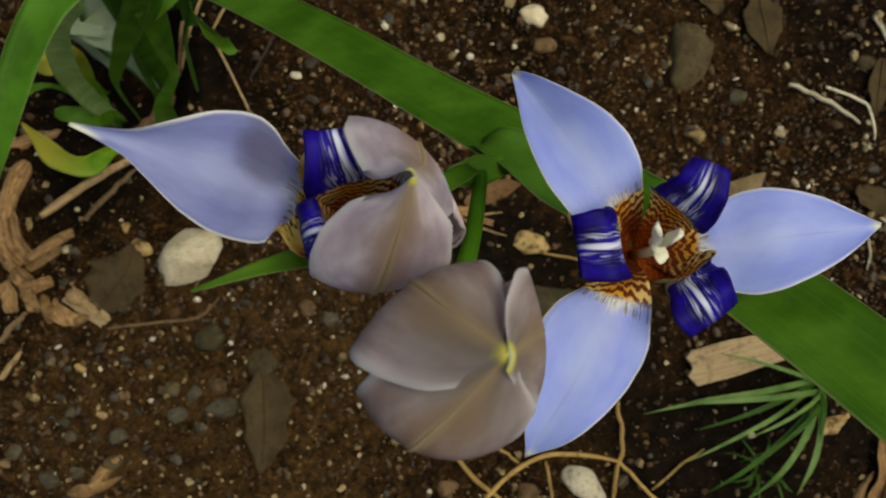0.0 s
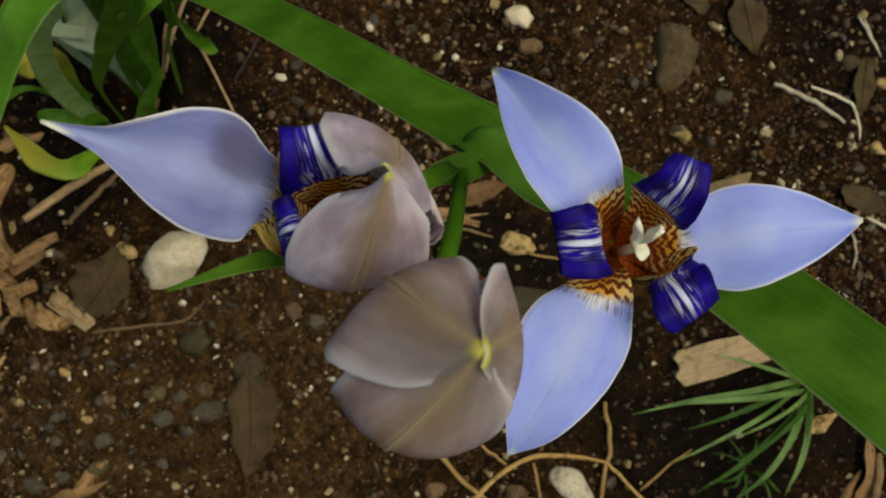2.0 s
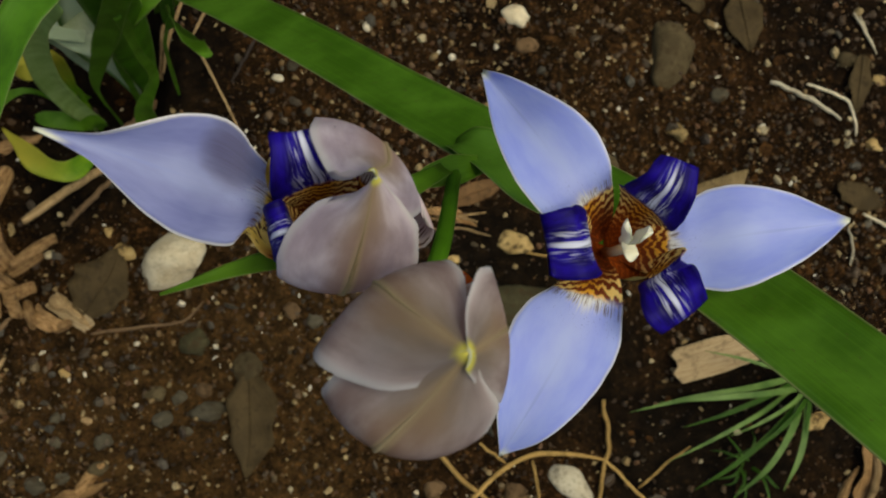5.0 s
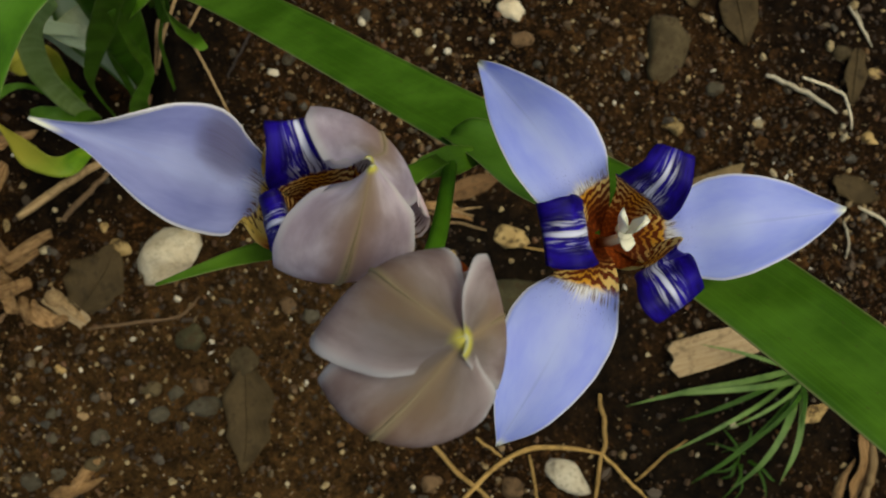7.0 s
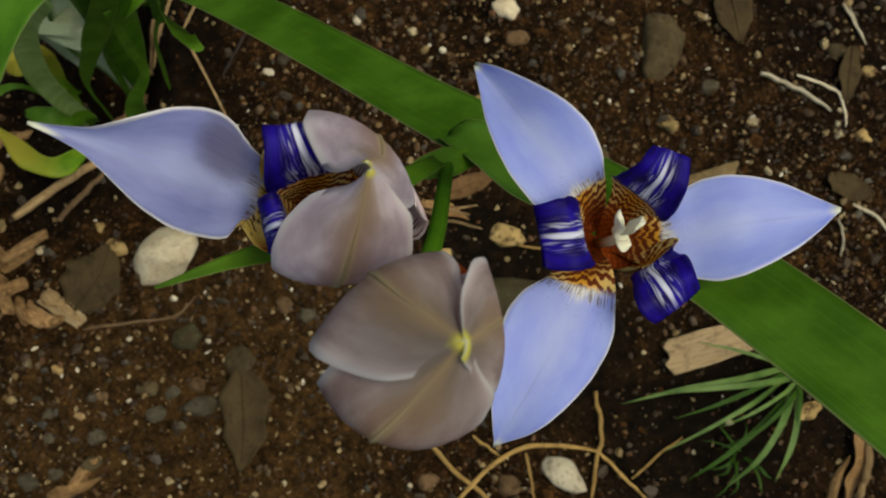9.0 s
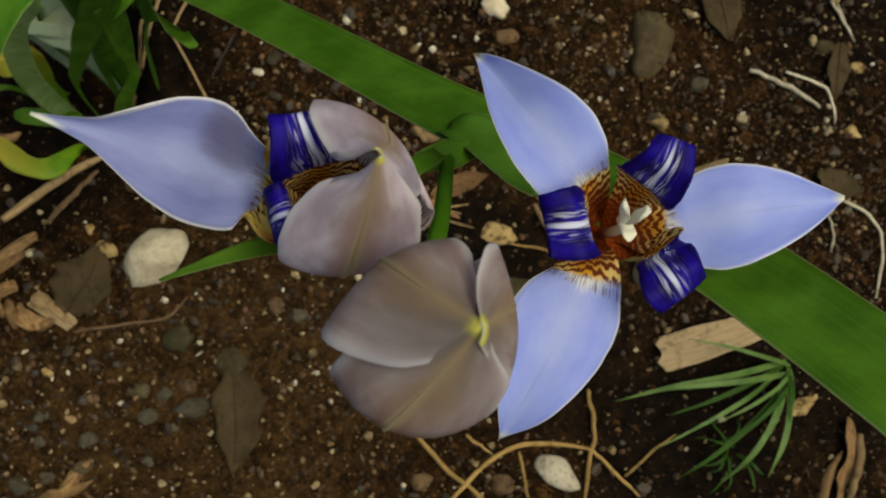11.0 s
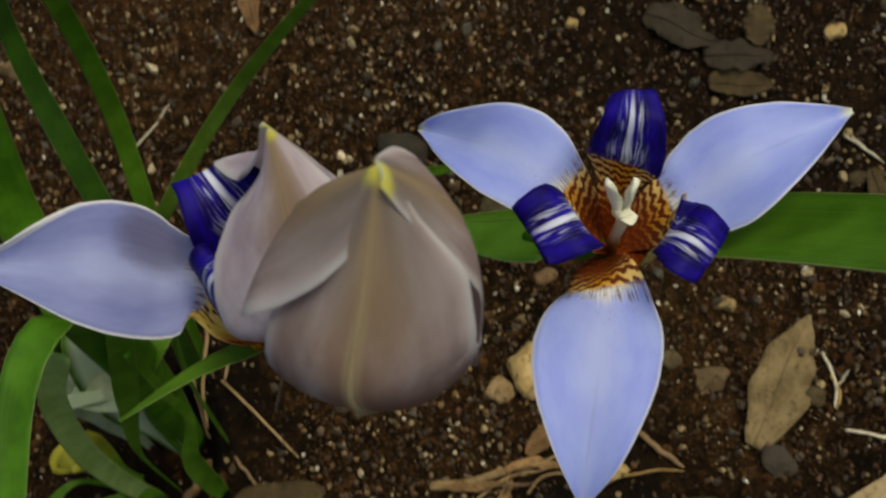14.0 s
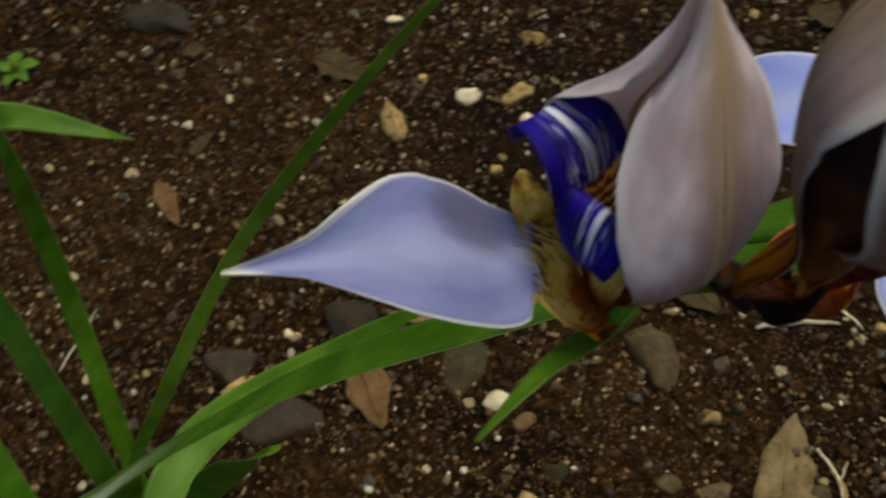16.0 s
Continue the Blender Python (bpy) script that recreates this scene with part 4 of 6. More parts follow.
def closed_flower():
    """Flower folded shut like a bud, its tepals meeting in one yellow tip."""
    c = Vector((0.0215, 0.0058, 0.6040))
    ob = flower("closed iris flower with greyish mauve tepals and yellow midribs", c)
    tepal(ob, "outer_tepal", [(0.0208, 0.0062, 0.6030), (0.0145, 0.0108, 0.6033), (0.0144, 0.0100, 0.6085), (0.0165, 0.0072, 0.6182), (0.0133, 0.0093, 0.6331), (0.0122, 0.0101, 0.6490), (0.0156, 0.0064, 0.6609), (0.0217, 0.0012, 0.6732)],
          [(0, 0.0018), (0.06, 0.0023), (0.12, 0.0028), (0.2, 0.0044), (0.36, 0.0069), (0.5, 0.0095), (0.6, 0.0114), (0.72, 0.0122), (0.82, 0.0102), (0.91, 0.0054), (1, 0.0005)],
          [(0, 0.70), (0.35, 0.23), (0.5, 0.24), (0.72, 0.99), (1, 2.43)],
          [(0, 0.0018), (0.06, 0.0017), (0.12, 0.0020), (0.2, 0.0025), (0.3, 0.0030), (0.4, 0.0041), (0.5, 0.0053), (0.6, 0.0092), (0.66, 0.0124), (0.71, 0.0136), (0.76, 0.0131), (0.82, 0.0119), (0.87, 0.0109), (0.91, 0.0087), (0.95, 0.0062), (1, 0.0006)],
          [(0, 1.06), (0.35, 0.81), (0.6, 0.64), (0.67, 0.34), (0.74, 0.51), (0.8, 0.85), (0.87, 1.14), (0.91, 1.44), (0.95, 1.92), (1, 2.11)], side=(0.811, 0.585, 0.000), face=FACE_HIDDEN, back=BACK_CLAWED, seed=0.0, wave=0.0003, rib=0.00045, rib_from=0.5)
    tepal(ob, "outer_tepal", [(0.0216, 0.0053, 0.6034), (0.0208, 0.0048, 0.6110), (0.0203, 0.0030, 0.6185), (0.0182, -0.0053, 0.6273), (0.0145, -0.0111, 0.6388), (0.0125, -0.0121, 0.6503), (0.0165, -0.0067, 0.6611), (0.0217, 0.0012, 0.6732)],
          [(0, 0.0017), (0.05, 0.0019), (0.101, 0.0018), (0.168, 0.0026), (0.286, 0.0051), (0.39, 0.0081), (0.501, 0.0093), (0.623, 0.0111), (0.734, 0.0115), (0.867, 0.0064), (0.945, 0.0026), (1, 0.0005)],
          [(0, 0.34), (0.252, 0.26), (0.556, 0.53), (0.778, 1.04), (1, 1.00)],
          [(0, 0.0017), (0.05, 0.0020), (0.101, 0.0021), (0.168, 0.0034), (0.252, 0.0082), (0.336, 0.0136), (0.468, 0.0148), (0.601, 0.0162), (0.734, 0.0158), (0.845, 0.0119), (0.933, 0.0045), (1, 0.0005)],
          [(0, 1.03), (0.336, 1.34), (0.778, 1.21), (1, 1.00)], side=(-0.891, 0.438, 0.000), face=FACE_HIDDEN, back=BACK_DULL, seed=1.9, wave=0.0003, rib=0.00048, rib_from=0.5)
    tepal(ob, "outer_tepal", [(0.0219, 0.0058, 0.6042), (0.0301, 0.0065, 0.6046), (0.0300, 0.0052, 0.6183), (0.0290, 0.0029, 0.6334), (0.0302, 0.0042, 0.6479), (0.0278, 0.0035, 0.6573), (0.0217, 0.0012, 0.6733)],
          [(0, 0.0018), (0.06, 0.0034), (0.12, 0.0041), (0.2, 0.0061), (0.34, 0.0097), (0.47, 0.0110), (0.6, 0.0104), (0.74, 0.0098), (0.88, 0.0068), (0.95, 0.0042), (1, 0.0022)],
          [(0, 1.01), (0.4, 0.60), (0.6, 0.50), (0.8, 0.42), (1, 1.00)],
          [(0, 0.0018), (0.06, 0.0034), (0.12, 0.0040), (0.2, 0.0053), (0.34, 0.0074), (0.46, 0.0086), (0.53, 0.0086), (0.59, 0.0088), (0.66, 0.0087), (0.76, 0.0091), (0.88, 0.0054), (0.95, 0.0025), (1, 0.0007)],
          [(0, 0.83), (0.4, 0.29), (0.6, 0.04), (0.8, 0.34), (1, 1.00)], side=(0.186, -0.980, 0.000), face=FACE_HIDDEN, back=BACK_DULL, seed=3.8, wave=0.0003, rib=0.0004, rib_from=0.5)
    for d in ((-1.0, 0.05), (0.3, -0.95), (0.5, 0.85)):
        d = Vector((*d, 0.0)).normalized()
        mid = along(c, d, UP, [(0.0004, 0.002), (0.0030, 0.0085), (0.0050, 0.0180), (0.0060, 0.0300), (0.0046, 0.0410), (0.0022, 0.0500)])
        under(blade("inner_tepal", mid, None, [(0, 0.0012), (0.2, 0.0044), (0.5, 0.0066), (0.75, 0.0060), (1, 0.0030)], [(0, 0.9), (0.5, 0.9), (1, 0.7)], INNER_SHUT, INNER_SHUT, None, 24, 8, 0.0004,
                    0.0004, 2.0, d.x * 5, side=d.cross(UP)), ob)
    for pts, w, mat in (([(0.0245, 0.0062, 0.6020), (0.0205, 0.0100, 0.5985), (0.0165, 0.0124, 0.5980), (0.0138, 0.0122, 0.6010), (0.0126, 0.0110, 0.6050)], 0.0042, CLAW_SHADED),
                        ([(0.0215, 0.0105, 0.6040), (0.0195, 0.0085, 0.6000), (0.0196, 0.0064, 0.5995), (0.0212, 0.0050, 0.6020), (0.0228, 0.0045, 0.6060)], 0.0036, CLAW_SHADED),
                        ([(0.0200, 0.0080, 0.6020), (0.0235, 0.0070, 0.5975), (0.0275, 0.0062, 0.5970), (0.0305, 0.0058, 0.6000), (0.0325, 0.0052, 0.6040)], 0.0040, CLAW_ORANGE),
                        ([(0.0215, 0.0090, 0.6030), (0.0250, 0.0125, 0.6000), (0.0285, 0.0125, 0.6000), (0.0320, 0.0108, 0.6030), (0.0340, 0.0100, 0.6070)], 0.0034, CLAW_ORANGE)):
        claw = under(blade("claw", pts, (0, 0, 1), [(0, w * 0.5), (0.25, w * 0.95), (0.55, w * 1.1), (0.8, w * 0.8), (1, w * 0.25)], [(0, 1.2), (0.5, 1.0), (1, 1.3)], mat, mat, None, 22, 12, 0.0007, w * 0.10, 4.0, w * 900), ob)
        tagged(claw, "withered maroon claw, shade side painted dark" if mat is CLAW_SHADED else "rusty orange claw")
    under(tube("ovary", [(0.0230, 0.0082, 0.6030), (0.0240, 0.0110, 0.5960), (0.0295, 0.0230, 0.5760), (0.0370, 0.0450, 0.5350)], [(0, 0.0020), (0.25, 0.0020), (1, 0.0016)],
               GREEN, None, 14), ob)


open_flower()
half_closed_flower()
closed_flower()


# ---- iris leaves and stalk ----
def stalk():
    ob = thing("flower_stalk", (-0.1250, 0.1750, 0.0), "broad flat glossy green iris flower stalk leaning over the soil", "plant stalk")
    wide = blade("stalk_blade", [(-0.1250, 0.1750, -0.004), (-0.1270, 0.1740, 0.0900), (-0.1260, 0.1720, 0.1700), (-0.1170, 0.1760, 0.2300), (-0.0940, 0.1700, 0.2950), (-0.0279, 0.1153, 0.4240), (0.0321, 0.0654, 0.5039),
                                 (0.0819, 0.0226, 0.5704), (0.1174, -0.0235, 0.6314), (0.1360, -0.0560, 0.6640)],
                 [(0.35, -0.50, 0.80), (0.35, -0.50, 0.80), (0.35, -0.45, 0.85), (0.20, 0.0, 0.9), (-0.05, 0.6, 0.7), (-0.115, 0.835, 0.534), (-0.115, 0.835, 0.534), (-0.115, 0.835, 0.534), (-0.115, 0.835, 0.534)],
                 [(0, 0.004), (0.10, 0.006), (0.20, 0.0135), (0.28, 0.0165), (0.36, 0.0140), (0.5, 0.0090), (0.68, 0.0098), (0.78, 0.0120), (0.9, 0.0128), (1, 0.012)],
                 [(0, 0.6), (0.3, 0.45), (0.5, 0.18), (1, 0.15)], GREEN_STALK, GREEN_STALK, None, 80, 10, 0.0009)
    under(wide, ob)
    under(blade("spathe", [(0.0378, 0.0519, 0.5230), (0.0404, 0.0517, 0.5285), (0.0459, 0.0482, 0.5340), (0.0528, 0.0417, 0.5420), (0.0605, 0.0351, 0.5500)], (-0.115, 0.700, 0.70), [(0, 0.0022), (0.10, 0.0050), (0.25, 0.0072), (0.5, 0.0085), (0.8, 0.0088), (1, 0.0085)],
                [(0, 0.9), (0.3, 0.45), (1, 0.25)], GREEN_LEAF, GREEN, None, 24, 8, 0.0006, 0.0006, 1.5, 1.0), ob)
    for pts, n, w in (([(0.0426, 0.0452, 0.5360), (0.0359, 0.0427, 0.5420), (0.0294, 0.0401, 0.5470), (0.0236, 0.0377, 0.5480)], (0.1, 0.1, 1), 0.0040),
                      ([(0.0330, 0.0420, 0.5480), (0.0150, 0.0290, 0.5750), (0.0020, 0.0190, 0.5900), (-0.0110, 0.0145, 0.5975), (-0.0235, 0.0097, 0.6003)], (0.1, 0.5, 0.9), 0.0034)):
        under(blade("bract", pts, n, [(0, w * 0.6), (0.4, w), (0.75, w * 0.72), (1, 0.0003)], 0.5, GREEN_FRESH, GREEN, None, 20, 6, 0.0005), ob)


stalk()


def iris_leaves():
    ob = thing("iris_leaf_clump", (-0.22, 0.30, 0.0), "clump of long arching green iris leaves", "plant")
    plain = ((0, 0.6), (0.3, 1.0), (0.6, 0.9), (0.85, 0.5), (1, 0.03))
    waist = ((0, 0.2), (0.30, 0.3), (0.42, 0.8), (0.55, 1.0), (0.70, 0.65), (0.85, 0.32), (1, 0.03))
    bent = ((0, 0.5), (0.3, 1.0), (0.6, 0.9), (0.78, 0.8), (0.90, 0.9), (0.96, 0.6), (1, 0.05))
    ragged = ((0, 0.2), (0.55, 0.3), (0.72, 0.8), (0.85, 1.0), (0.93, 0.85), (0.97, 0.4), (1, 0.25))
    for pts, n, w, shape, mat in (
        ([(-0.1050, 0.2250, -0.004), (-0.1037, 0.2446, 0.1058), (-0.1083, 0.2813, 0.1913), (-0.1132, 0.3240, 0.2730), (-0.1080, 0.3400, 0.3300), (-0.1050, 0.3600, 0.4000)], (0.35, -0.6, 0.7), 0.0078, plain, GREEN_DEEP),
        ([(-0.1000, 0.2400, -0.004), (-0.0902, 0.2692, 0.1322), (-0.0805, 0.3052, 0.2341), (-0.0747, 0.2983, 0.3445), (-0.0710, 0.2550, 0.4290), (-0.0672, 0.2490, 0.4350), (-0.0560, 0.2420, 0.4340), (-0.0301, 0.2255, 0.4258)],
         (0.3, -0.6, 0.7), 0.0062, bent, GREEN_FRESH),
        ([(-0.1150, 0.2350, -0.004), (-0.0980, 0.2250, 0.1200), (-0.0852, 0.2148, 0.2163), (-0.0612, 0.1914, 0.3061), (-0.0066, 0.1939, 0.3929), (0.0546, 0.1621, 0.5058), (0.0900, 0.1400, 0.5500)],
         (0.2, -0.5, 0.8), 0.0038, plain, GREEN_LIGHT),
        ([(-0.1250, 0.1700, -0.004), (-0.1180, 0.1720, 0.1300), (-0.1000, 0.1830, 0.1880), (-0.0488, 0.2286, 0.1900), (0.0423, 0.2237, 0.2214), (0.0921, 0.1731, 0.3139)], (0.1, -0.3, 0.9), 0.0115, waist, GREEN_FRESH),
        ([(-0.1800, 0.2600, -0.004), (-0.1721, 0.2511, 0.0656), (-0.1562, 0.2500, 0.1150), (-0.1580, 0.3009, 0.1900), (-0.1400, 0.3348, 0.2850), (-0.1300, 0.3600, 0.3600)], (0.35, -0.5, 0.7), 0.0150, plain, GREEN),
        ([(-0.1150, 0.1800, -0.004), (-0.1020, 0.1700, 0.2000), (-0.1020, 0.1600, 0.3050), (-0.1130, 0.1440, 0.3330), (-0.1270, 0.1180, 0.3320), (-0.1401, 0.0749, 0.3200), (-0.1550, 0.0350, 0.2900)], (-0.1, 0.1, 1), 0.0150, plain, GREEN),
        ([(-0.0970, 0.1750, -0.004), (-0.0850, 0.1650, 0.1600), (-0.0650, 0.1450, 0.3000), (-0.0450, 0.1100, 0.4000), (-0.0335, 0.0950, 0.4320)], (0.3, -0.2, 0.9), 0.0070, ragged, GREEN_FRESH),
    ):
        under(blade("leaf", pts, n, [(q, w * v) for q, v in shape], [(0, 0.7), (0.5, 0.35), (1, 0.5)], mat, mat, None, 44, 8, 0.0006, w * 0.05, 3.0, w * 3000), ob)


iris_leaves()


def weed():
    ob = thing("weed_plant", (-0.13, 0.16, 0.0), "low weed with curled bloomy green leaves, some yellowing", "plant")
    even = ((0, 0.75), (0.2, 0.9), (0.5, 1.0), (0.8, 1.0), (1, 0.8))
    club = ((0, 0.7), (0.15, 1.0), (0.35, 1.0), (0.5, 0.5), (0.8, 0.35), (1, 0.5))
    point = ((0, 0.12), (0.35, 0.15), (0.5, 0.55), (0.75, 1.0), (1, 0.95))
    droop = ((0, 0.22), (0.5, 0.25), (0.68, 0.8), (0.85, 1.0), (0.95, 0.6), (1, 0.08))
    sheet = ((0, 0.15), (0.55, 0.2), (0.68, 0.75), (0.80, 1.0), (0.93, 0.95), (0.97, 0.8), (1, 0.5))
    ragged = ((0, 0.35), (0.25, 0.55), (0.42, 0.9), (0.56, 0.85), (0.68, 1.0), (0.80, 0.72), (0.90, 0.40), (1, 0.05))
    torn = ((0, 0.5), (0.3, 0.8), (0.6, 1.0), (0.85, 0.8), (0.93, 0.75), (1, 0.35))
    for pts, n, w, shape, mat in (
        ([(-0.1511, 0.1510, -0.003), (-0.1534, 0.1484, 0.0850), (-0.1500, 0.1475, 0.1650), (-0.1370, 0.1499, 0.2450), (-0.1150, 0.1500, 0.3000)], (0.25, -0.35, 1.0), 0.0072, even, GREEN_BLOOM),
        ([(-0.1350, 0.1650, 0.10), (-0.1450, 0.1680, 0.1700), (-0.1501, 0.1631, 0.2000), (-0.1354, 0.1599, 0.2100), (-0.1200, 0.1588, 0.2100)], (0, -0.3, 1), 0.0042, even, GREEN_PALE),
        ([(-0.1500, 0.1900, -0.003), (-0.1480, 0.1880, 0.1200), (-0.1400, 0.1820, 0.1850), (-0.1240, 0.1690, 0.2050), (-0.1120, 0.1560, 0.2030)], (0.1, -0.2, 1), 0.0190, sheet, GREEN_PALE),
        ([(-0.1360, 0.1520, -0.003), (-0.1306, 0.1505, 0.1200), (-0.1133, 0.1526, 0.2000), (-0.0874, 0.1557, 0.3000)], (0.25, -0.35, 1.0), 0.0068, point, GREEN_FRESH),
        ([(-0.1080, 0.1400, -0.003), (-0.1055, 0.1413, 0.1000), (-0.0928, 0.1524, 0.1500), (-0.0940, 0.1537, 0.2000), (-0.0921, 0.1539, 0.2700)], (0.25, -0.35, 1.0), 0.0072, club, GREEN_FRESH),
        ([(-0.1480, 0.1500, -0.003), (-0.1509, 0.1471, 0.0300), (-0.1635, 0.1436, 0.0500), (-0.1830, 0.1447, 0.0500)], (0, -0.2, 1), 0.0070, torn, GREEN_FRESH),
        ([(-0.1450, 0.1320, -0.003), (-0.1487, 0.1270, 0.0200), (-0.1640, 0.1120, 0.0360), (-0.1826, 0.1170, 0.0400), (-0.2080, 0.1400, 0.0340)], (0.1, -0.5, 1), 0.0086, ragged, GREEN_YELLOW),
        ([(-0.15, 0.15, -0.003), (-0.157, 0.1664, 0.11), (-0.1654, 0.1577, 0.13), (-0.1786, 0.1568, 0.12)], (0, -0.2, 1), 0.0075, droop, GREEN_YELLOW),
        ([(-0.1600, 0.1700, -0.003), (-0.1750, 0.1760, 0.0500), (-0.1880, 0.1790, 0.0620), (-0.2000, 0.1740, 0.0560)], (0, -0.3, 1), 0.0110, droop, GREEN_YELLOW),
        ([(-0.15, 0.15, -0.003), (-0.1791, 0.1563, 0.08), (-0.2138, 0.1442, 0.06), (-0.2441, 0.1428, 0.03)], (0, -0.2, 1), 0.0060, droop, GREEN_FRESH),
    ):
        under(blade("leaf", pts, n, [(q, w * v) for q, v in shape], [(0, 0.8), (0.5, 0.5), (1, 0.5)], mat, mat, None, 34, 8, 0.0006, w * 0.14, 3.5, w * 2000), ob)


weed()


def seedling(x, y, size, seed):
    rng = random.Random(seed)
    base = (x, y, rise(x, y))
    ob = thing("seedling", base, "small weed seedling with toothed fresh green leaves", "plant", "weed seedlings in the soil")
    for i in range(5):
        a = 1.26 * i + rng.uniform(-0.3, 0.3)
        d = Vector((math.cos(a), math.sin(a), 0))
        b = Vector(base)
        r = size * rng.uniform(0.8, 1.15)
        pts = [tuple(b + Vector((0, 0, -0.002))), tuple(b + d * r * 0.3 + UP * r * 0.30), tuple(b + d * r * 0.7 + UP * r * 0.40), tuple(b + d * r + UP * r * 0.30)]
        teeth = [(q / 16, r * 0.30 * math.sin(3.14 * (0.02 + 0.96 * max(0, q / 16 - 0.25) / 0.75)) * (1.0 if q % 2 else 0.68) + 0.0007) for q in range(17)]
        under(blade("leaf", pts, (0, 0, 1), teeth, 0.4, GREEN_FRESH, GREEN_FRESH, None, 32, 6, 0.0005, r * 0.02, 3.0, i), ob)


seedling(-0.1051, 0.7466, 0.030, 3)
seedling(-0.0616, 0.7165, 0.020, 8)

def grass_tuft():
    ob = thing("grass_tuft", (0.362, -0.030, 0.0), "small tuft of fine grey-green grass blades", "grass")
    rng = random.Random(5)
    root = Vector((0.3716, -0.0228, 0.0))
    tall = [(0.2284, -0.0465), (0.2499, -0.0394), (0.2569, -0.0810), (0.2755, -0.1013), (0.3065, -0.1055), (0.3417, -0.1024), (0.3018, -0.0629), (0.2678, -0.0569), (0.2837, -0.0020)]
    tall += [(x * 0.78 + root.x * 0.22 + rng.uniform(-0.010, 0.010), y * 0.78 + root.y * 0.22 + rng.uniform(-0.010, 0.010)) for x, y in tall[3:7:2]]
    low = [(math.cos(a) * r, math.sin(a) * r) for a, r in ((1.4, 0.024), (2.2, 0.030), (2.9, 0.036), (3.5, 0.026), (4.0, 0.034), (4.5, 0.030), (5.0, 0.028), (5.6, 0.022), (3.8, 0.020))]
    for i, (x, y) in enumerate(tall + low):
        big = i < len(tall)
        r = (root if big else Vector((0.3244, -0.0872, 0.0))) + Vector((rng.uniform(-0.006, 0.006), rng.uniform(-0.006, 0.006), -0.003))
        e = Vector((x, y, 0.024)) if big else r + Vector((x, y, 0.012))
        h = rng.uniform(0.012, 0.026) if big else 0.010
        m = r.lerp(e, 0.35) + Vector((0, 0, h))
        m2 = r.lerp(e, 0.70) + Vector((rng.uniform(-0.002, 0.002), rng.uniform(-0.002, 0.002), h * 0.8))
        w = rng.uniform(0.0017, 0.0032) if i < 9 else rng.uniform(0.0014, 0.0022) if big else rng.uniform(0.0009, 0.0015)
        mat = GREEN_DEEP if i >= 9 or i % 4 == 3 else GRASS
        under(blade("grass_blade", [tuple(r), tuple(m), tuple(m2), tuple(e)], (0, 0, 1), [(0, w * 0.7), (0.3, w), (0.7, w * 0.75), (1, 0.0002)], 0.5, mat, mat, None, 16, 4, 0.0003, w * 0.15, 2.0, i), ob)


grass_tuft()


# ---- stones, dead leaves, twigs on the soil ----
LOOK = {"cream": "cream-coloured rounded stone", "white": "small whitish pebble", "tan": "tan angular stone", "tanbrown": "tan-brown angular stone", "brown": "brown stone",
        "greybrown": "flat grey-brown stone", "slate": "slate-grey pebble", "mossgrey": "mossy grey stone", "earth": "earth-stained stone", "dark": "dark flat stone", "black": "blackish stone"}
count = [0]


def stone(x, y, length, width, turn, flat, tone):
    """A worn, uneven stone half bedded in the soil."""
    count[0] += 1
    rng = random.Random(count[0])
    bm = bmesh.new()
    bmesh.ops.create_icosphere(bm, subdivisions=3, radius=0.5)
    off = Vector((rng.uniform(0, 50), rng.uniform(0, 50), rng.uniform(0, 50)))
    sharp = 0.40 if tone in ("tan", "tanbrown", "earth") else 0.24
    cuts = [(Vector((rng.uniform(-1, 1), rng.uniform(-1, 1), rng.uniform(-0.2, 1))).normalized(), rng.uniform(0.24, 0.36) if tone in ("tan", "tanbrown") else rng.uniform(0.30, 0.44)) for _ in range(8)]
    for v in bm.verts:
        p = v.co.copy()
        for n, d in cuts:
            k = p.dot(n) - d
            if k > 0:
                p -= n * k * 0.9
        p *= 1 + sharp * noise.noise(v.co * 2.2 + off) + 0.10 * noise.noise(v.co * 6 + off)
        v.co = p
    thick = min(length, width) * flat * 1.5
    m = Matrix.Rotation(radians(turn), 4, "Z") @ Matrix.Diagonal((length * 1.06, width * 1.06, thick, 1))
    bmesh.ops.transform(bm, matrix=m, verts=bm.verts)
    me = bpy.data.meshes.new("stone")
    bm.to_mesh(me)
    bm.free()
    me.materials.append(ROCK[tone])
    me.polygons.foreach_set("use_smooth", [True] * len(me.polygons))
    ob = new("stone" if max(length, width) > 0.02 else "pebble", me)
    ob.location = (x, y, rise(x, y) + thick * 0.08)
    return tagged(ob, LOOK[tone] + " bedded in the dark soil", "stone", "stones on the soil")


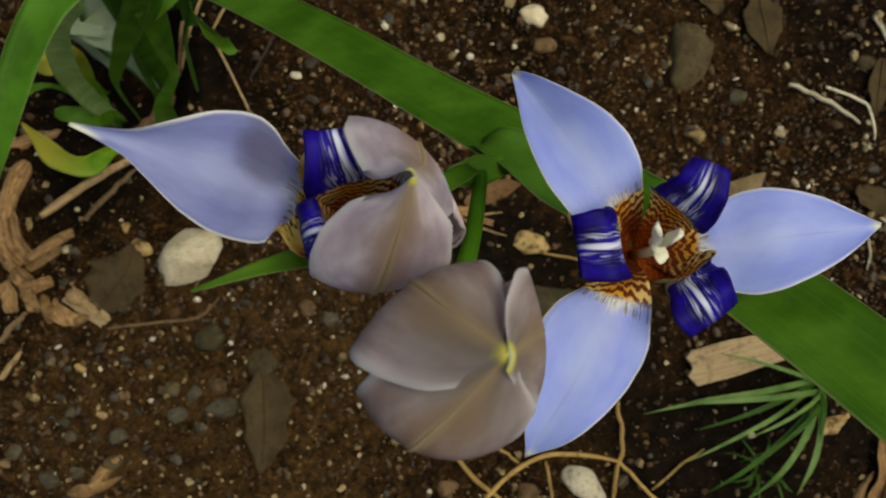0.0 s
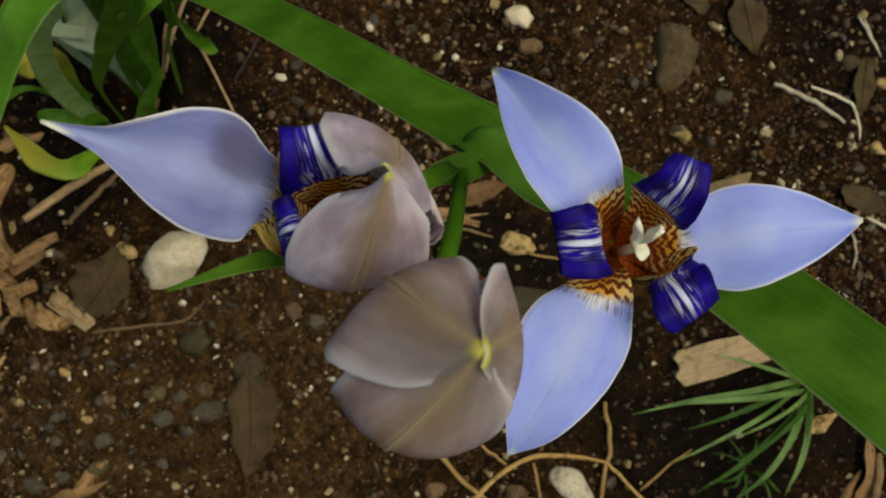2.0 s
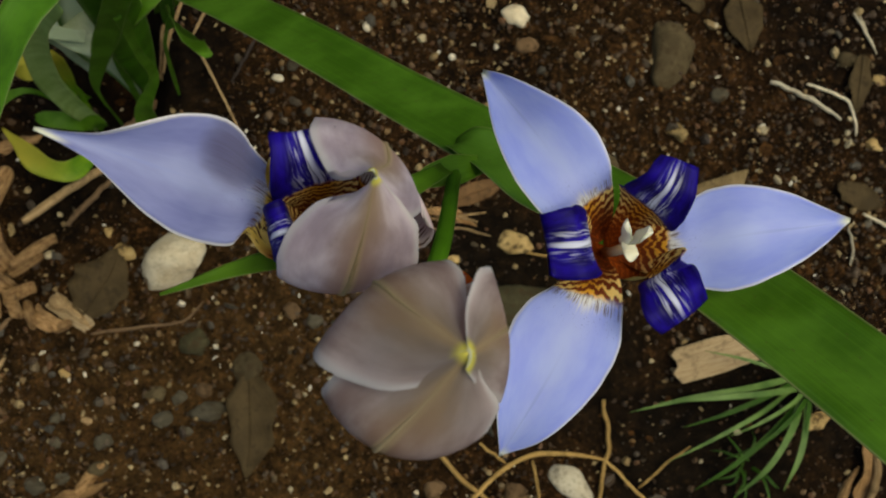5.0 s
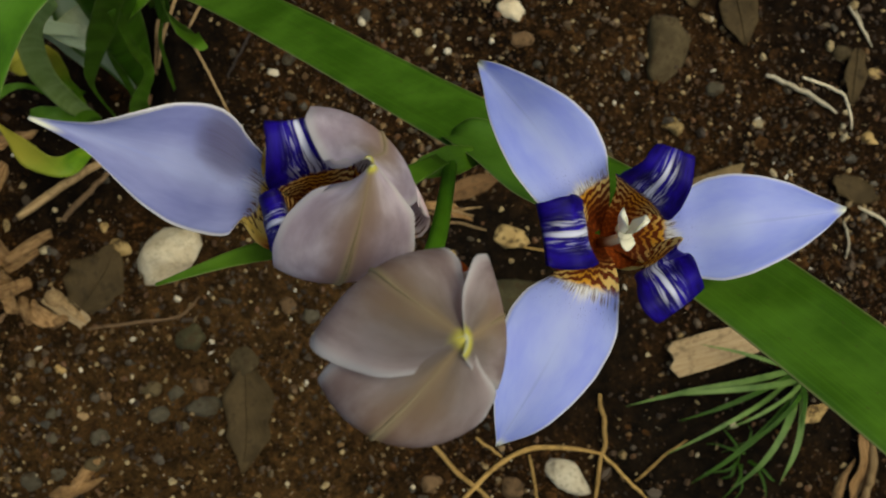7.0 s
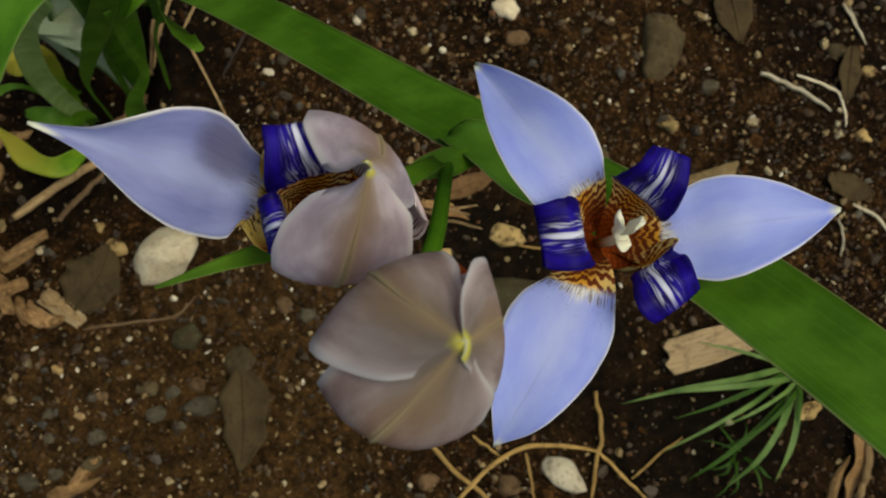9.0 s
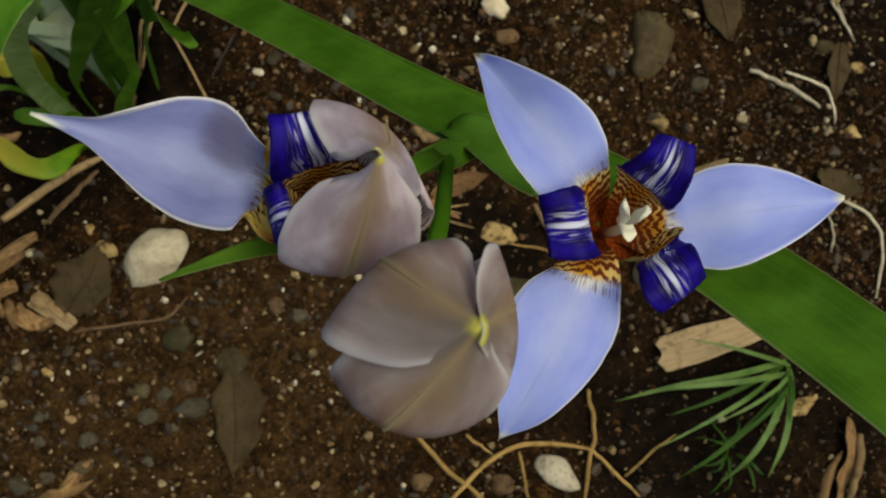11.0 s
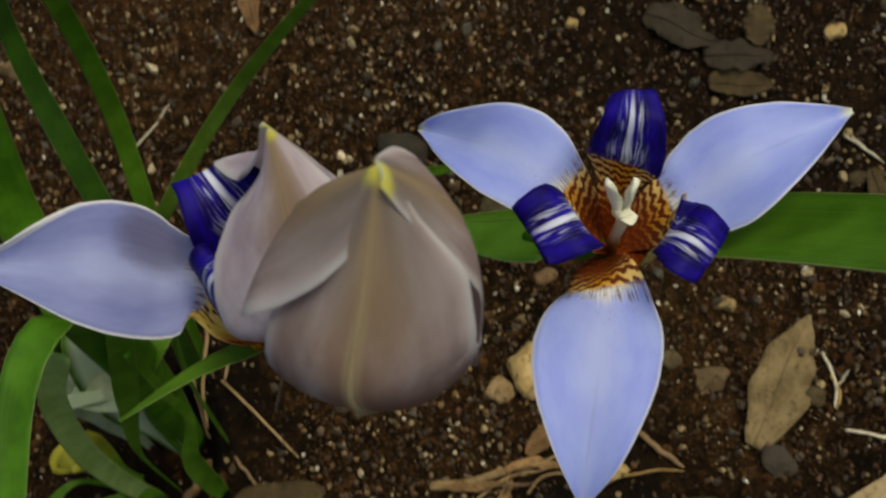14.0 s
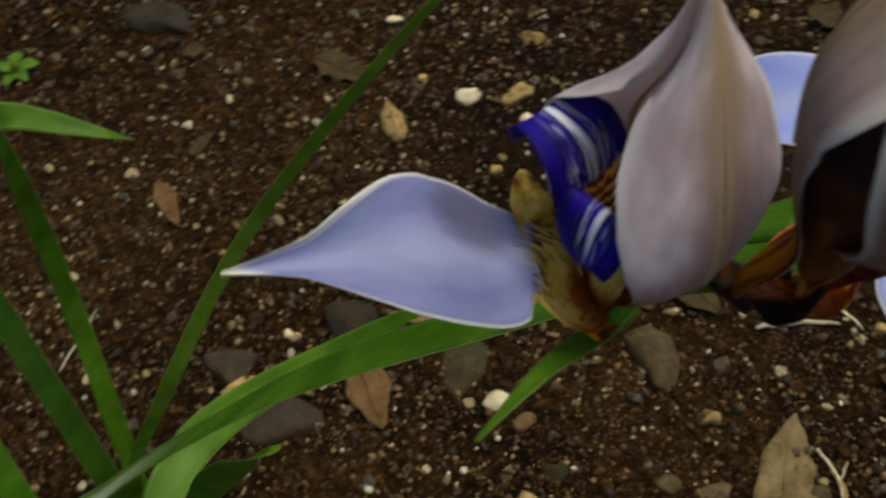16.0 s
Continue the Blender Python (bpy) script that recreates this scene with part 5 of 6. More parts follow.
def dead_leaf(x, y, length, width, turn, tone):
    """A dry fallen leaf, curled a little, lying on the soil."""
    count[0] += 1
    rng = random.Random(count[0])
    d = Vector((math.cos(radians(turn)), math.sin(radians(turn)), 0))
    s = Vector((-d.y, d.x, 0))
    pts = []
    for q in (-0.5, -0.2, 0.15, 0.5):
        p = Vector((x, y, 0)) + d * length * q + s * width * rng.uniform(-0.06, 0.06)
        pts.append((p.x, p.y, rise(p.x, p.y) + 0.0035 + rng.uniform(0, 0.002)))
    w = width * 0.5
    ob = blade("dead_leaf", pts, (0, 0, 1), [(q, w * v * rng.uniform(0.76, 1.1)) for q, v in ((0, 0.3), (0.08, 0.55), (0.16, 0.72), (0.28, 0.95), (0.4, 1.0), (0.52, 0.97), (0.65, 0.85), (0.78, 0.62), (0.9, 0.36), (1, 0.05))],
               rng.uniform(0.2, 0.5),
               DEAD[tone], DEAD[tone], None, 26, 8, 0.0006, min(0.0025, w * 0.16), rng.uniform(1.5, 4.5), rng.uniform(0, 6), skew=rng.uniform(-0.15, 0.15))
    if length > 0.045:
        rib = tube("midrib", [(a, b, c + 0.0006) for a, b, c in pts], [(0, 0.0011), (0.6, 0.0007), (1, 0.0002)], DEAD[tone], None, 16, 5)
        rib.parent = ob
    return tagged(ob, {"umber": "dull umber", "dusk": "blackish brown", "russet": "russet-brown", "ochre": "pale ochre"}[tone] + " dead leaf lying on the soil", "dead leaf", "dead leaves on the soil")


def strand(name, pts, radius, tone, label, category):
    count[0] += 1
    rng = random.Random(count[0])
    radius *= 0.78
    lifted = []
    for i, p in enumerate(spline(pts, 9)):
        k = 0.0 if i in (0, 9) else radius * (0.12 if tone == "straw" else 0.4)
        lifted.append((p[0] + rng.uniform(-k, k), p[1] + rng.uniform(-k, k), p[2] * 0.5 + rise(p[0], p[1]) + radius * 0.6))
    ob = tube(name, lifted, [(0, radius * 0.8), (0.2, radius), (0.8, radius * 0.9), (1, radius * 0.45)], WOOD[tone], None, 30, 7, 0.05 if tone == "straw" else 0.12, count[0])
    return tagged(ob, label, category, category + "s on the soil")


def twig(pts, radius, tone):
    names = {"pale": "bleached pale dry twig", "brown": "brown dry twig", "straw": "dry straw-coloured stem", "dark": "dark rotting twig"}
    return strand("twig", pts, radius, tone, names[tone] + " lying on the soil", "twig")


def root(pts, radius, tone):
    return strand("root", pts, radius, tone, "thin ochre root running over the soil", "root")


def wood_chip(x, y, length, width, turn, tone):
    """A splintered flat piece of wood, or a curled scrap of dry sheath."""
    count[0] += 1
    rng = random.Random(count[0])
    if tone == "straw":
        d = Vector((math.cos(radians(turn)), math.sin(radians(turn)), 0))
        side = Vector((-d.y, d.x, 0))
        bend = rng.uniform(-0.3, 0.3) * length
        pts = []
        for q in (-0.6, -0.25, 0.15, 0.6):
            p = Vector((x, y, 0)) + d * length * q + side * bend * (0.36 - q * q)
            pts.append((p.x, p.y, rise(p.x, p.y) + width * 0.20 + rng.uniform(0, 0.006)))
        w = width * 0.62
        tear = [(0, 0.25), (0.08, 0.6), (0.2, 0.9), (0.4, 1.0), (0.6, 0.95), (0.75, 0.8), (0.88, 0.55), (0.95, 0.4), (1, 0.15)]
        ob = blade("sheath_scrap", pts, (rng.uniform(-0.7, 0.7), rng.uniform(-0.7, 0.7), rng.choice((-1.0, 1.0))), [(q, w * v * rng.uniform(0.75, 1.15)) for q, v in tear],
                   [(0, rng.uniform(0.4, 0.9)), (1, rng.uniform(0.8, 1.8))], WOOD["sheath"], WOOD["sheath"], None, 22, 8, 0.0006, w * 0.20, rng.uniform(1.5, 4.5), rng.uniform(0, 6))
        return tagged(ob, "curled dry tan scrap of plant sheath on the soil", "dry sheath", "dry sheath scraps on the soil")
    bm = bmesh.new()
    bmesh.ops.create_grid(bm, x_segments=14, y_segments=6, size=0.5)
    for v in bm.verts:
        e = abs(v.co.x) > 0.49
        v.co.x += rng.uniform(-0.06, 0.06) if e else rng.uniform(-0.02, 0.02)
        v.co.y *= 1 - 0.3 * max(0, v.co.x + 0.1) + 0.12 * noise.noise(Vector((v.co.x * 4, 3.3, count[0])))
        v.co.z = 0.07 * noise.noise(Vector((v.co.x * 2, v.co.y * 7, count[0])))
    uv = bm.loops.layers.uv.new("UVMap")
    for f in bm.faces:
        for l in f.loops:
            l[uv].uv = (l.vert.co.x + 0.5, l.vert.co.y + 0.5)
    top = bmesh.ops.extrude_face_region(bm, geom=bm.faces[:])
    bmesh.ops.translate(bm, vec=(0, 0, 0.09), verts=[g for g in top["geom"] if isinstance(g, bmesh.types.BMVert)])
    bmesh.ops.recalc_face_normals(bm, faces=bm.faces)
    bmesh.ops.transform(bm, matrix=Matrix.Rotation(radians(turn), 4, "Z") @ Matrix.Diagonal((length, width, width, 1)), verts=bm.verts)
    me = bpy.data.meshes.new("wood_chip")
    bm.to_mesh(me)
    bm.free()
    me.materials.append(WOOD[tone])
    ob = new("wood_chip", me)
    ob.location = (x, y, rise(x, y) + 0.003)
    return tagged(ob, "weathered pale brown piece of wood lying on the soil", "wood chip", "wood chips on the soil")


def sheath_flake(pts, width, curl, pale=False):
    """A torn flake of dry leaf sheath, blunt at both ends, curled across."""
    count[0] += 1
    rng = random.Random(count[0])
    line = [(x, y, rise(x, y) + h) for x, y, h in pts]
    edge = [(0, 0.55), (0.03, 0.85), (0.12, rng.uniform(0.85, 1.0)), (0.35, 1.0), (0.55, rng.uniform(0.82, 1.0)), (0.8, rng.uniform(0.8, 1.0)), (0.96, rng.uniform(0.6, 0.95)), (1, 0.4)]
    other = [(q, w * rng.uniform(0.85, 1.1)) for q, w in edge]
    mat = WOOD["straw" if pale else "sheath"]
    ob = blade("sheath_scrap", line, (rng.uniform(-0.35, 0.35), rng.uniform(-0.5, 0.1), -1.0 if curl > 1 else 1.0), [(q, w * width) for q, w in edge], [(0, curl), (0.6, curl * 0.8), (1, curl * 1.1)], mat, mat, None,
               20, 8, 0.0007, width * 0.08, 2.0, rng.uniform(0, 6), neg=[(q, w * width) for q, w in other])
    return tagged(ob, "torn pale dry flake of plant sheath on the soil" if pale else "torn rusty tan flake of plant sheath on the soil", "dry sheath", "dry sheath scraps on the soil")


stone(-0.0964, 0.0537, 0.0524, 0.0362, 38, 0.6, "cream")
stone(0.1909, -0.0994, 0.0348, 0.0211, -33, 0.6, "white")
stone(0.1498, 0.0750, 0.0297, 0.0200, -6, 0.7, "tan")
stone(0.2739, 0.1611, 0.0159, 0.0149, 1, 0.7, "tan")
stone(0.2659, 0.2215, 0.0601, 0.0355, -99, 0.4, "greybrown")
stone(0.1466, 0.2453, 0.0206, 0.0182, -2, 0.6, "cream")
stone(0.1547, 0.2224, 0.0202, 0.0120, 12, 0.5, "brown")
dead_leaf(-0.1446, 0.0393, 0.0520, 0.0440, 60, "umber")
stone(-0.0430, -0.0188, 0.0237, 0.0224, -5, 0.4, "greybrown")
stone(0.0037, 0.0145, 0.0122, 0.0110, -3, 0.5, "slate")
stone(-0.0127, 0.0215, 0.0146, 0.0122, -11, 0.5, "brown")
stone(-0.0688, -0.0512, 0.0252, 0.0156, 5, 0.5, "slate")
stone(-0.0892, -0.0413, 0.0104, 0.0111, -0, 0.5, "slate")
stone(-0.1400, -0.0719, 0.0136, 0.0112, 5, 0.5, "slate")
stone(-0.1308, 0.0592, 0.0157, 0.0141, 150, 0.5, "tan")
stone(0.0950, 0.1480, 0.0231, 0.0236, -19, 0.6, "tanbrown")
stone(0.1511, -0.1064, 0.0183, 0.0167, 3, 0.5, "brown")
stone(0.0916, -0.1042, 0.0163, 0.0132, 3, 0.5, "brown")
stone(0.4256, 0.1563, 0.0139, 0.0122, -4, 0.5, "tan")
stone(0.4073, 0.2220, 0.0154, 0.0132, -6, 0.5, "greybrown")
stone(0.4319, 0.2088, 0.0141, 0.0104, 6, 0.5, "tan")
stone(0.3049, 0.1915, 0.0134, 0.0113, 5, 0.5, "slate")
stone(-0.0280, 0.1900, 0.0094, 0.0059, 2, 0.5, "white")
stone(0.0365, 0.2299, 0.0077, 0.0073, 2, 0.5, "white")
stone(-0.0809, -0.0022, 0.0244, 0.0188, 5, 0.5, "mossgrey")
stone(-0.0720, -0.0355, 0.0122, 0.0106, 18, 0.5, "brown")
stone(0.3786, -0.0530, 0.0283, 0.0153, 36, 0.5, "tan")
stone(0.0161, -0.0260, 0.0056, 0.0044, -0, 0.5, "white")
stone(-0.0160, 0.2010, 0.0112, 0.0091, 12, 0.5, "slate")
stone(-0.1415, -0.0902, 0.0151, 0.0092, 6, 0.5, "greybrown")
stone(-0.1675, -0.0976, 0.0134, 0.0098, 5, 0.5, "slate")
dead_leaf(-0.0389, -0.0598, 0.0721, 0.0388, -90, "umber")
dead_leaf(0.3223, 0.2481, 0.0469, 0.0320, -80, "umber")
dead_leaf(0.4129, 0.1160, 0.0393, 0.0231, -22, "umber")
dead_leaf(0.4131, 0.2033, 0.0451, 0.0188, -98, "umber")
dead_leaf(0.1184, 0.1096, 0.0454, 0.0166, 23, "russet")
wood_chip(0.3088, -0.0030, 0.0831, 0.0253, 16, "bark")
root([(0.0870, -0.0695, 0.0040), (0.1094, -0.0946, 0.0040), (0.1339, -0.1150, 0.0040), (0.1462, -0.1292, 0.0040)], 0.00245, "root")
root([(0.1134, -0.1166, 0.0040), (0.1422, -0.0891, 0.0040), (0.1754, -0.0774, 0.0040), (0.2174, -0.0829, 0.0040)], 0.00248, "root")
root([(0.2158, -0.0391, 0.0040), (0.2197, -0.0678, 0.0040), (0.2174, -0.0829, 0.0040), (0.2107, -0.1205, 0.0040)], 0.00231, "root")
root([(0.1629, -0.0833, 0.0040), (0.1669, -0.1035, 0.0040), (0.1702, -0.1197, 0.0040)], 0.00166, "root")
root([(0.2174, -0.0829, 0.0040), (0.2384, -0.1027, 0.0040), (0.2531, -0.1172, 0.0040)], 0.00190, "root")
root([(0.2426, -0.1028, 0.0040), (0.2643, -0.0847, 0.0040), (0.2817, -0.0726, 0.0040)], 0.00149, "root")
root([(0.1237, -0.0708, 0.0040), (0.1430, -0.0851, 0.0040)], 0.00165, "root")
root([(0.1553, 0.0681, 0.0040), (0.1806, 0.0642, 0.0040), (0.1976, 0.0581, 0.0040)], 0.00124, "root")
twig([(0.3438, 0.2027, 0.0040), (0.3717, 0.1913, 0.0040), (0.3987, 0.1749, 0.0040)], 0.00249, "pale")
twig([(0.3720, 0.2019, 0.0040), (0.3992, 0.1930, 0.0040), (0.4081, 0.1823, 0.0040), (0.4103, 0.1625, 0.0040)], 0.00161, "pale")
twig([(0.4150, 0.1035, 0.0040), (0.4376, 0.0921, 0.0040), (0.4483, 0.0670, 0.0040), (0.4425, 0.0289, 0.0040)], 0.00184, "pale")
twig([(0.4037, 0.0925, 0.0040), (0.4070, 0.0795, 0.0040), (0.4047, 0.0640, 0.0040)], 0.00137, "pale")
twig([(0.4182, 0.2582, 0.0040), (0.4237, 0.2405, 0.0040), (0.4280, 0.2273, 0.0040)], 0.00119, "pale")
twig([(-0.1506, 0.0028, 0.0040), (-0.1204, 0.0079, 0.0040), (-0.0891, 0.0130, 0.0040), (-0.0746, 0.0277, 0.0040)], 0.00165, "brown")
twig([(-0.0901, 0.2176, 0.0120), (-0.0728, 0.1869, 0.0120), (-0.0615, 0.1658, 0.0120), (-0.0518, 0.1471, 0.0120)], 0.00130, "straw")
twig([(-0.0442, 0.2166, 0.0040), (-0.0597, 0.1852, 0.0040)], 0.00147, "dark")
twig([(-0.1975, 0.0789, 0.0200), (-0.1759, 0.0958, 0.0200), (-0.1467, 0.1158, 0.0200), (-0.1281, 0.1260, 0.0200)], 0.00411, "straw")
wood_chip(0.4062, -0.0930, 0.0560, 0.0120, 78, "straw")
wood_chip(0.3990, -0.1080, 0.0400, 0.0080, 70, "straw")
twig([(0.4223, -0.0737, 0.0100), (0.4184, -0.0987, 0.0100), (0.4096, -0.1235, 0.0100)], 0.00420, "straw")
stone(0.1647, 0.0132, 0.1139, 0.0723, -17, 0.3, "mossgrey")
dead_leaf(-0.0799, 0.1155, 0.0800, 0.0480, 8, "umber")
stone(0.0046, 0.3067, 0.0517, 0.0408, -24, 0.3, "dark")
stone(-0.0123, 0.3392, 0.0397, 0.0224, -0, 0.3, "tan")
stone(-0.0094, 0.3655, 0.0378, 0.0337, -36, 0.3, "dark")
stone(0.1041, 0.0606, 0.0122, 0.0082, -15, 0.5, "tan")
stone(0.2609, 0.0439, 0.0254, 0.0213, -29, 0.3, "dark")
dead_leaf(0.0677, 0.2928, 0.0611, 0.0351, -96, "russet")
dead_leaf(0.2669, 0.3091, 0.0380, 0.0252, 17, "umber")
dead_leaf(0.1453, 0.3305, 0.0389, 0.0162, -40, "umber")
dead_leaf(0.2827, 0.2703, 0.0353, 0.0273, -69, "umber")
twig([(0.4133, 0.2606, 0.0040), (0.4215, 0.2436, 0.0040), (0.4278, 0.2282, 0.0040)], 0.00143, "pale")
twig([(0.3147, 0.0496, 0.0040), (0.3329, 0.0383, 0.0040), (0.3434, 0.0304, 0.0040)], 0.00130, "pale")
root([(0.3193, 0.0881, 0.0040), (0.3219, 0.0763, 0.0040), (0.3135, 0.0653, 0.0040)], 0.00153, "root")
stone(0.1205, 0.1560, 0.0470, 0.0430, -20, 0.55, "tan")
stone(0.3492, 0.0513, 0.0158, 0.0194, -17, 0.6, "tan")
stone(0.3037, 0.0781, 0.0160, 0.0152, -17, 0.5, "greybrown")
stone(0.1823, 0.3560, 0.0156, 0.0194, -21, 0.5, "slate")
stone(0.1609, 0.3627, 0.0113, 0.0130, -22, 0.5, "slate")
stone(0.2174, 0.1352, 0.0183, 0.0158, -17, 0.5, "greybrown")
stone(0.2415, 0.1134, 0.0261, 0.0188, -22, 0.3, "earth")
dead_leaf(0.2864, 0.0975, 0.1060, 0.0430, 44, "ochre")
dead_leaf(0.3554, 0.3262, 0.0509, 0.0290, -23, "umber")
twig([(0.3206, 0.1054, 0.0040), (0.3202, 0.0793, 0.0040), (0.3127, 0.0670, 0.0040)], 0.00171, "pale")
twig([(0.3202, 0.0793, 0.0040), (0.3325, 0.0877, 0.0040)], 0.00106, "pale")
twig([(0.1763, 0.0976, 0.0040), (0.1886, 0.0741, 0.0040), (0.1982, 0.0608, 0.0040)], 0.00284, "brown")
twig([(0.0280, 0.1004, 0.0040), (0.0510, 0.0954, 0.0040), (0.0753, 0.0942, 0.0040), (0.1027, 0.0962, 0.0040)], 0.00318, "straw")
twig([(0.0527, 0.1010, 0.0040), (0.0692, 0.0878, 0.0040), (0.0959, 0.0817, 0.0040)], 0.00199, "brown")
twig([(-0.0947, 0.1626, 0.0040), (-0.0816, 0.1316, 0.0040)], 0.00164, "brown")
twig([(0.3129, 0.0500, 0.0040), (0.3340, 0.0381, 0.0040), (0.3454, 0.0276, 0.0040)], 0.00148, "pale")
stone(0.2010, 0.5101, 0.0429, 0.0216, -98, 0.7, "tan")
stone(0.3575, 0.4172, 0.0300, 0.0196, -9, 0.6, "tan")
stone(0.2695, 0.5050, 0.0255, 0.0166, -2, 0.7, "cream")
stone(0.3116, 0.4872, 0.0386, 0.0167, -2, 0.6, "tan")
stone(0.3010, 0.4583, 0.0123, 0.0135, -17, 0.5, "cream")
stone(-0.1470, 0.6290, 0.0880, 0.0740, 27, 0.4, "earth")
stone(-0.1896, 0.5271, 0.0235, 0.0297, -64, 0.6, "earth")
stone(0.5040, 0.3552, 0.0260, 0.0355, -14, 0.4, "greybrown")
stone(0.1533, 0.1800, 0.0196, 0.0159, -23, 0.5, "mossgrey")
stone(0.0751, 0.1889, 0.0062, 0.0051, -20, 0.5, "white")
stone(0.2488, 0.4216, 0.0139, 0.0129, -36, 0.5, "tan")
stone(0.4471, 0.3507, 0.0177, 0.0167, -2, 0.5, "tan")
dead_leaf(0.0041, 0.5194, 0.0504, 0.0174, -94, "russet")
twig([(-0.0715, 0.2462, 0.0150), (-0.0802, 0.2317, 0.0150), (-0.0875, 0.2158, 0.0150)], 0.00160, "straw")
twig([(-0.0867, 0.2659, 0.0300), (-0.0942, 0.2402, 0.0300), (-0.1043, 0.2100, 0.0300), (-0.1096, 0.1914, 0.0300)], 0.00180, "straw")
twig([(-0.2159, 0.3367, 0.0300), (-0.2046, 0.3198, 0.0300), (-0.1978, 0.3017, 0.0300)], 0.00303, "straw")
stone(0.3533, 0.5338, 0.0187, 0.0164, -25, 0.6, "tan")
stone(0.1398, 0.2816, 0.0344, 0.0476, -41, 0.35, "mossgrey")
stone(0.0837, 0.3543, 0.0422, 0.0339, -22, 0.5, "black")
stone(0.0707, 0.7169, 0.0825, 0.0428, -34, 0.4, "black")
stone(0.0481, 0.5897, 0.0089, 0.0099, -29, 0.7, "white")
stone(0.1433, 0.5378, 0.0083, 0.0090, -36, 0.7, "white")
stone(0.0338, 0.3514, 0.0066, 0.0072, -38, 0.5, "white")
stone(0.2466, 0.5440, 0.0113, 0.0089, -29, 0.5, "tan")
stone(0.0613, 0.6450, 0.0151, 0.0110, -52, 0.5, "slate")
stone(0.0389, 0.3676, 0.0085, 0.0076, -35, 0.5, "cream")
stone(-0.1337, 0.3278, 0.0062, 0.0077, -35, 0.5, "white")
stone(0.2580, 0.6165, 0.0138, 0.0083, -23, 0.5, "cream")
stone(0.5402, 0.4605, 0.0126, 0.0119, -35, 0.5, "tan")
dead_leaf(0.1882, 0.5823, 0.0492, 0.0349, -52, "umber")
dead_leaf(0.0846, 0.6604, 0.0181, 0.0206, -40, "umber")
dead_leaf(0.0517, 0.5634, 0.0310, 0.0125, 31, "umber")
dead_leaf(0.5907, 0.4255, 0.0344, 0.0327, -83, "umber")
dead_leaf(0.1285, 0.3310, 0.0429, 0.0101, -39, "ochre")
twig([(-0.1186, 0.4183, 0.0040), (-0.0977, 0.4358, 0.0040), (-0.0780, 0.4550, 0.0040)], 0.00109, "pale")
stone(-0.1011, -0.0557, 0.0148, 0.0133, 7, 0.5, "slate")
stone(-0.1062, -0.0385, 0.0171, 0.0115, 7, 0.5, "greybrown")
stone(-0.1729, -0.0561, 0.0086, 0.0098, 1, 0.5, "slate")
stone(-0.1723, -0.0722, 0.0098, 0.0076, -62, 0.5, "slate")
stone(-0.2097, -0.0831, 0.0125, 0.0121, 4, 0.5, "slate")
stone(-0.1847, -0.1016, 0.0143, 0.0129, 6, 0.5, "slate")
stone(-0.1194, -0.0470, 0.0042, 0.0042, 1, 0.5, "white")
stone(-0.1681, -0.0247, 0.0081, 0.0075, 7, 0.5, "tan")
stone(-0.1520, -0.0577, 0.0085, 0.0075, 9, 0.5, "tanbrown")
stone(-0.1415, 0.0754, 0.0067, 0.0075, 23, 0.5, "tan")
stone(-0.1048, 0.0139, 0.0072, 0.0067, 13, 0.5, "slate")
stone(-0.0836, -0.0649, 0.0079, 0.0066, 10, 0.5, "slate")
stone(-0.1366, -0.0431, 0.0085, 0.0075, 1, 0.5, "brown")
wood_chip(-0.1648, 0.0171, 0.0331, 0.0125, -35, "bark")
wood_chip(-0.1530, -0.1045, 0.0313, 0.0100, 17, "straw")
twig([(-0.2218, -0.0082, 0.0040), (-0.2131, 0.0038, 0.0040), (-0.2049, 0.0130, 0.0040)], 0.00295, "brown")
twig([(-0.2203, -0.0341, 0.0040), (-0.2134, -0.0234, 0.0040), (-0.2072, -0.0143, 0.0040)], 0.00295, "straw")
twig([(-0.1078, 0.2220, 0.0300), (-0.1135, 0.1977, 0.0300), (-0.1144, 0.1924, 0.0300)], 0.00180, "straw")
twig([(-0.1218, 0.1817, 0.0200), (-0.1360, 0.1570, 0.0200), (-0.1421, 0.1408, 0.0200)], 0.00495, "brown")
twig([(-0.1717, 0.1129, 0.0120), (-0.1551, 0.1256, 0.0120), (-0.1458, 0.1321, 0.0120)], 0.00456, "straw")
twig([(-0.1683, 0.0777, 0.0100), (-0.1521, 0.0982, 0.0100), (-0.1356, 0.1148, 0.0100)], 0.00289, "brown")

wood_chip(0.0560, 0.0930, 0.0360, 0.0080, -16, "straw")
wood_chip(0.1000, 0.0900, 0.0340, 0.0100, -12, "straw")
wood_chip(0.0700, 0.0790, 0.0260, 0.0090, 34, "straw")
twig([(0.0300, 0.1030, 0.0040), (0.0560, 0.0960, 0.0040), (0.0860, 0.0960, 0.0040), (0.1200, 0.0890, 0.0040)], 0.00200, "straw")
twig([(0.0560, 0.0830, 0.0040), (0.0800, 0.0900, 0.0040), (0.1080, 0.0880, 0.0040)], 0.00150, "straw")
twig([(0.0760, 0.0990, 0.0040), (0.0950, 0.0920, 0.0040), (0.1260, 0.0960, 0.0040)], 0.00130, "straw")
twig([(0.0640, 0.0740, 0.0040), (0.0780, 0.0860, 0.0040), (0.0860, 0.1000, 0.0040)], 0.00120, "straw")
twig([(0.0900, 0.0760, 0.0040), (0.1050, 0.0840, 0.0040), (0.1300, 0.0790, 0.0040)], 0.00140, "straw")
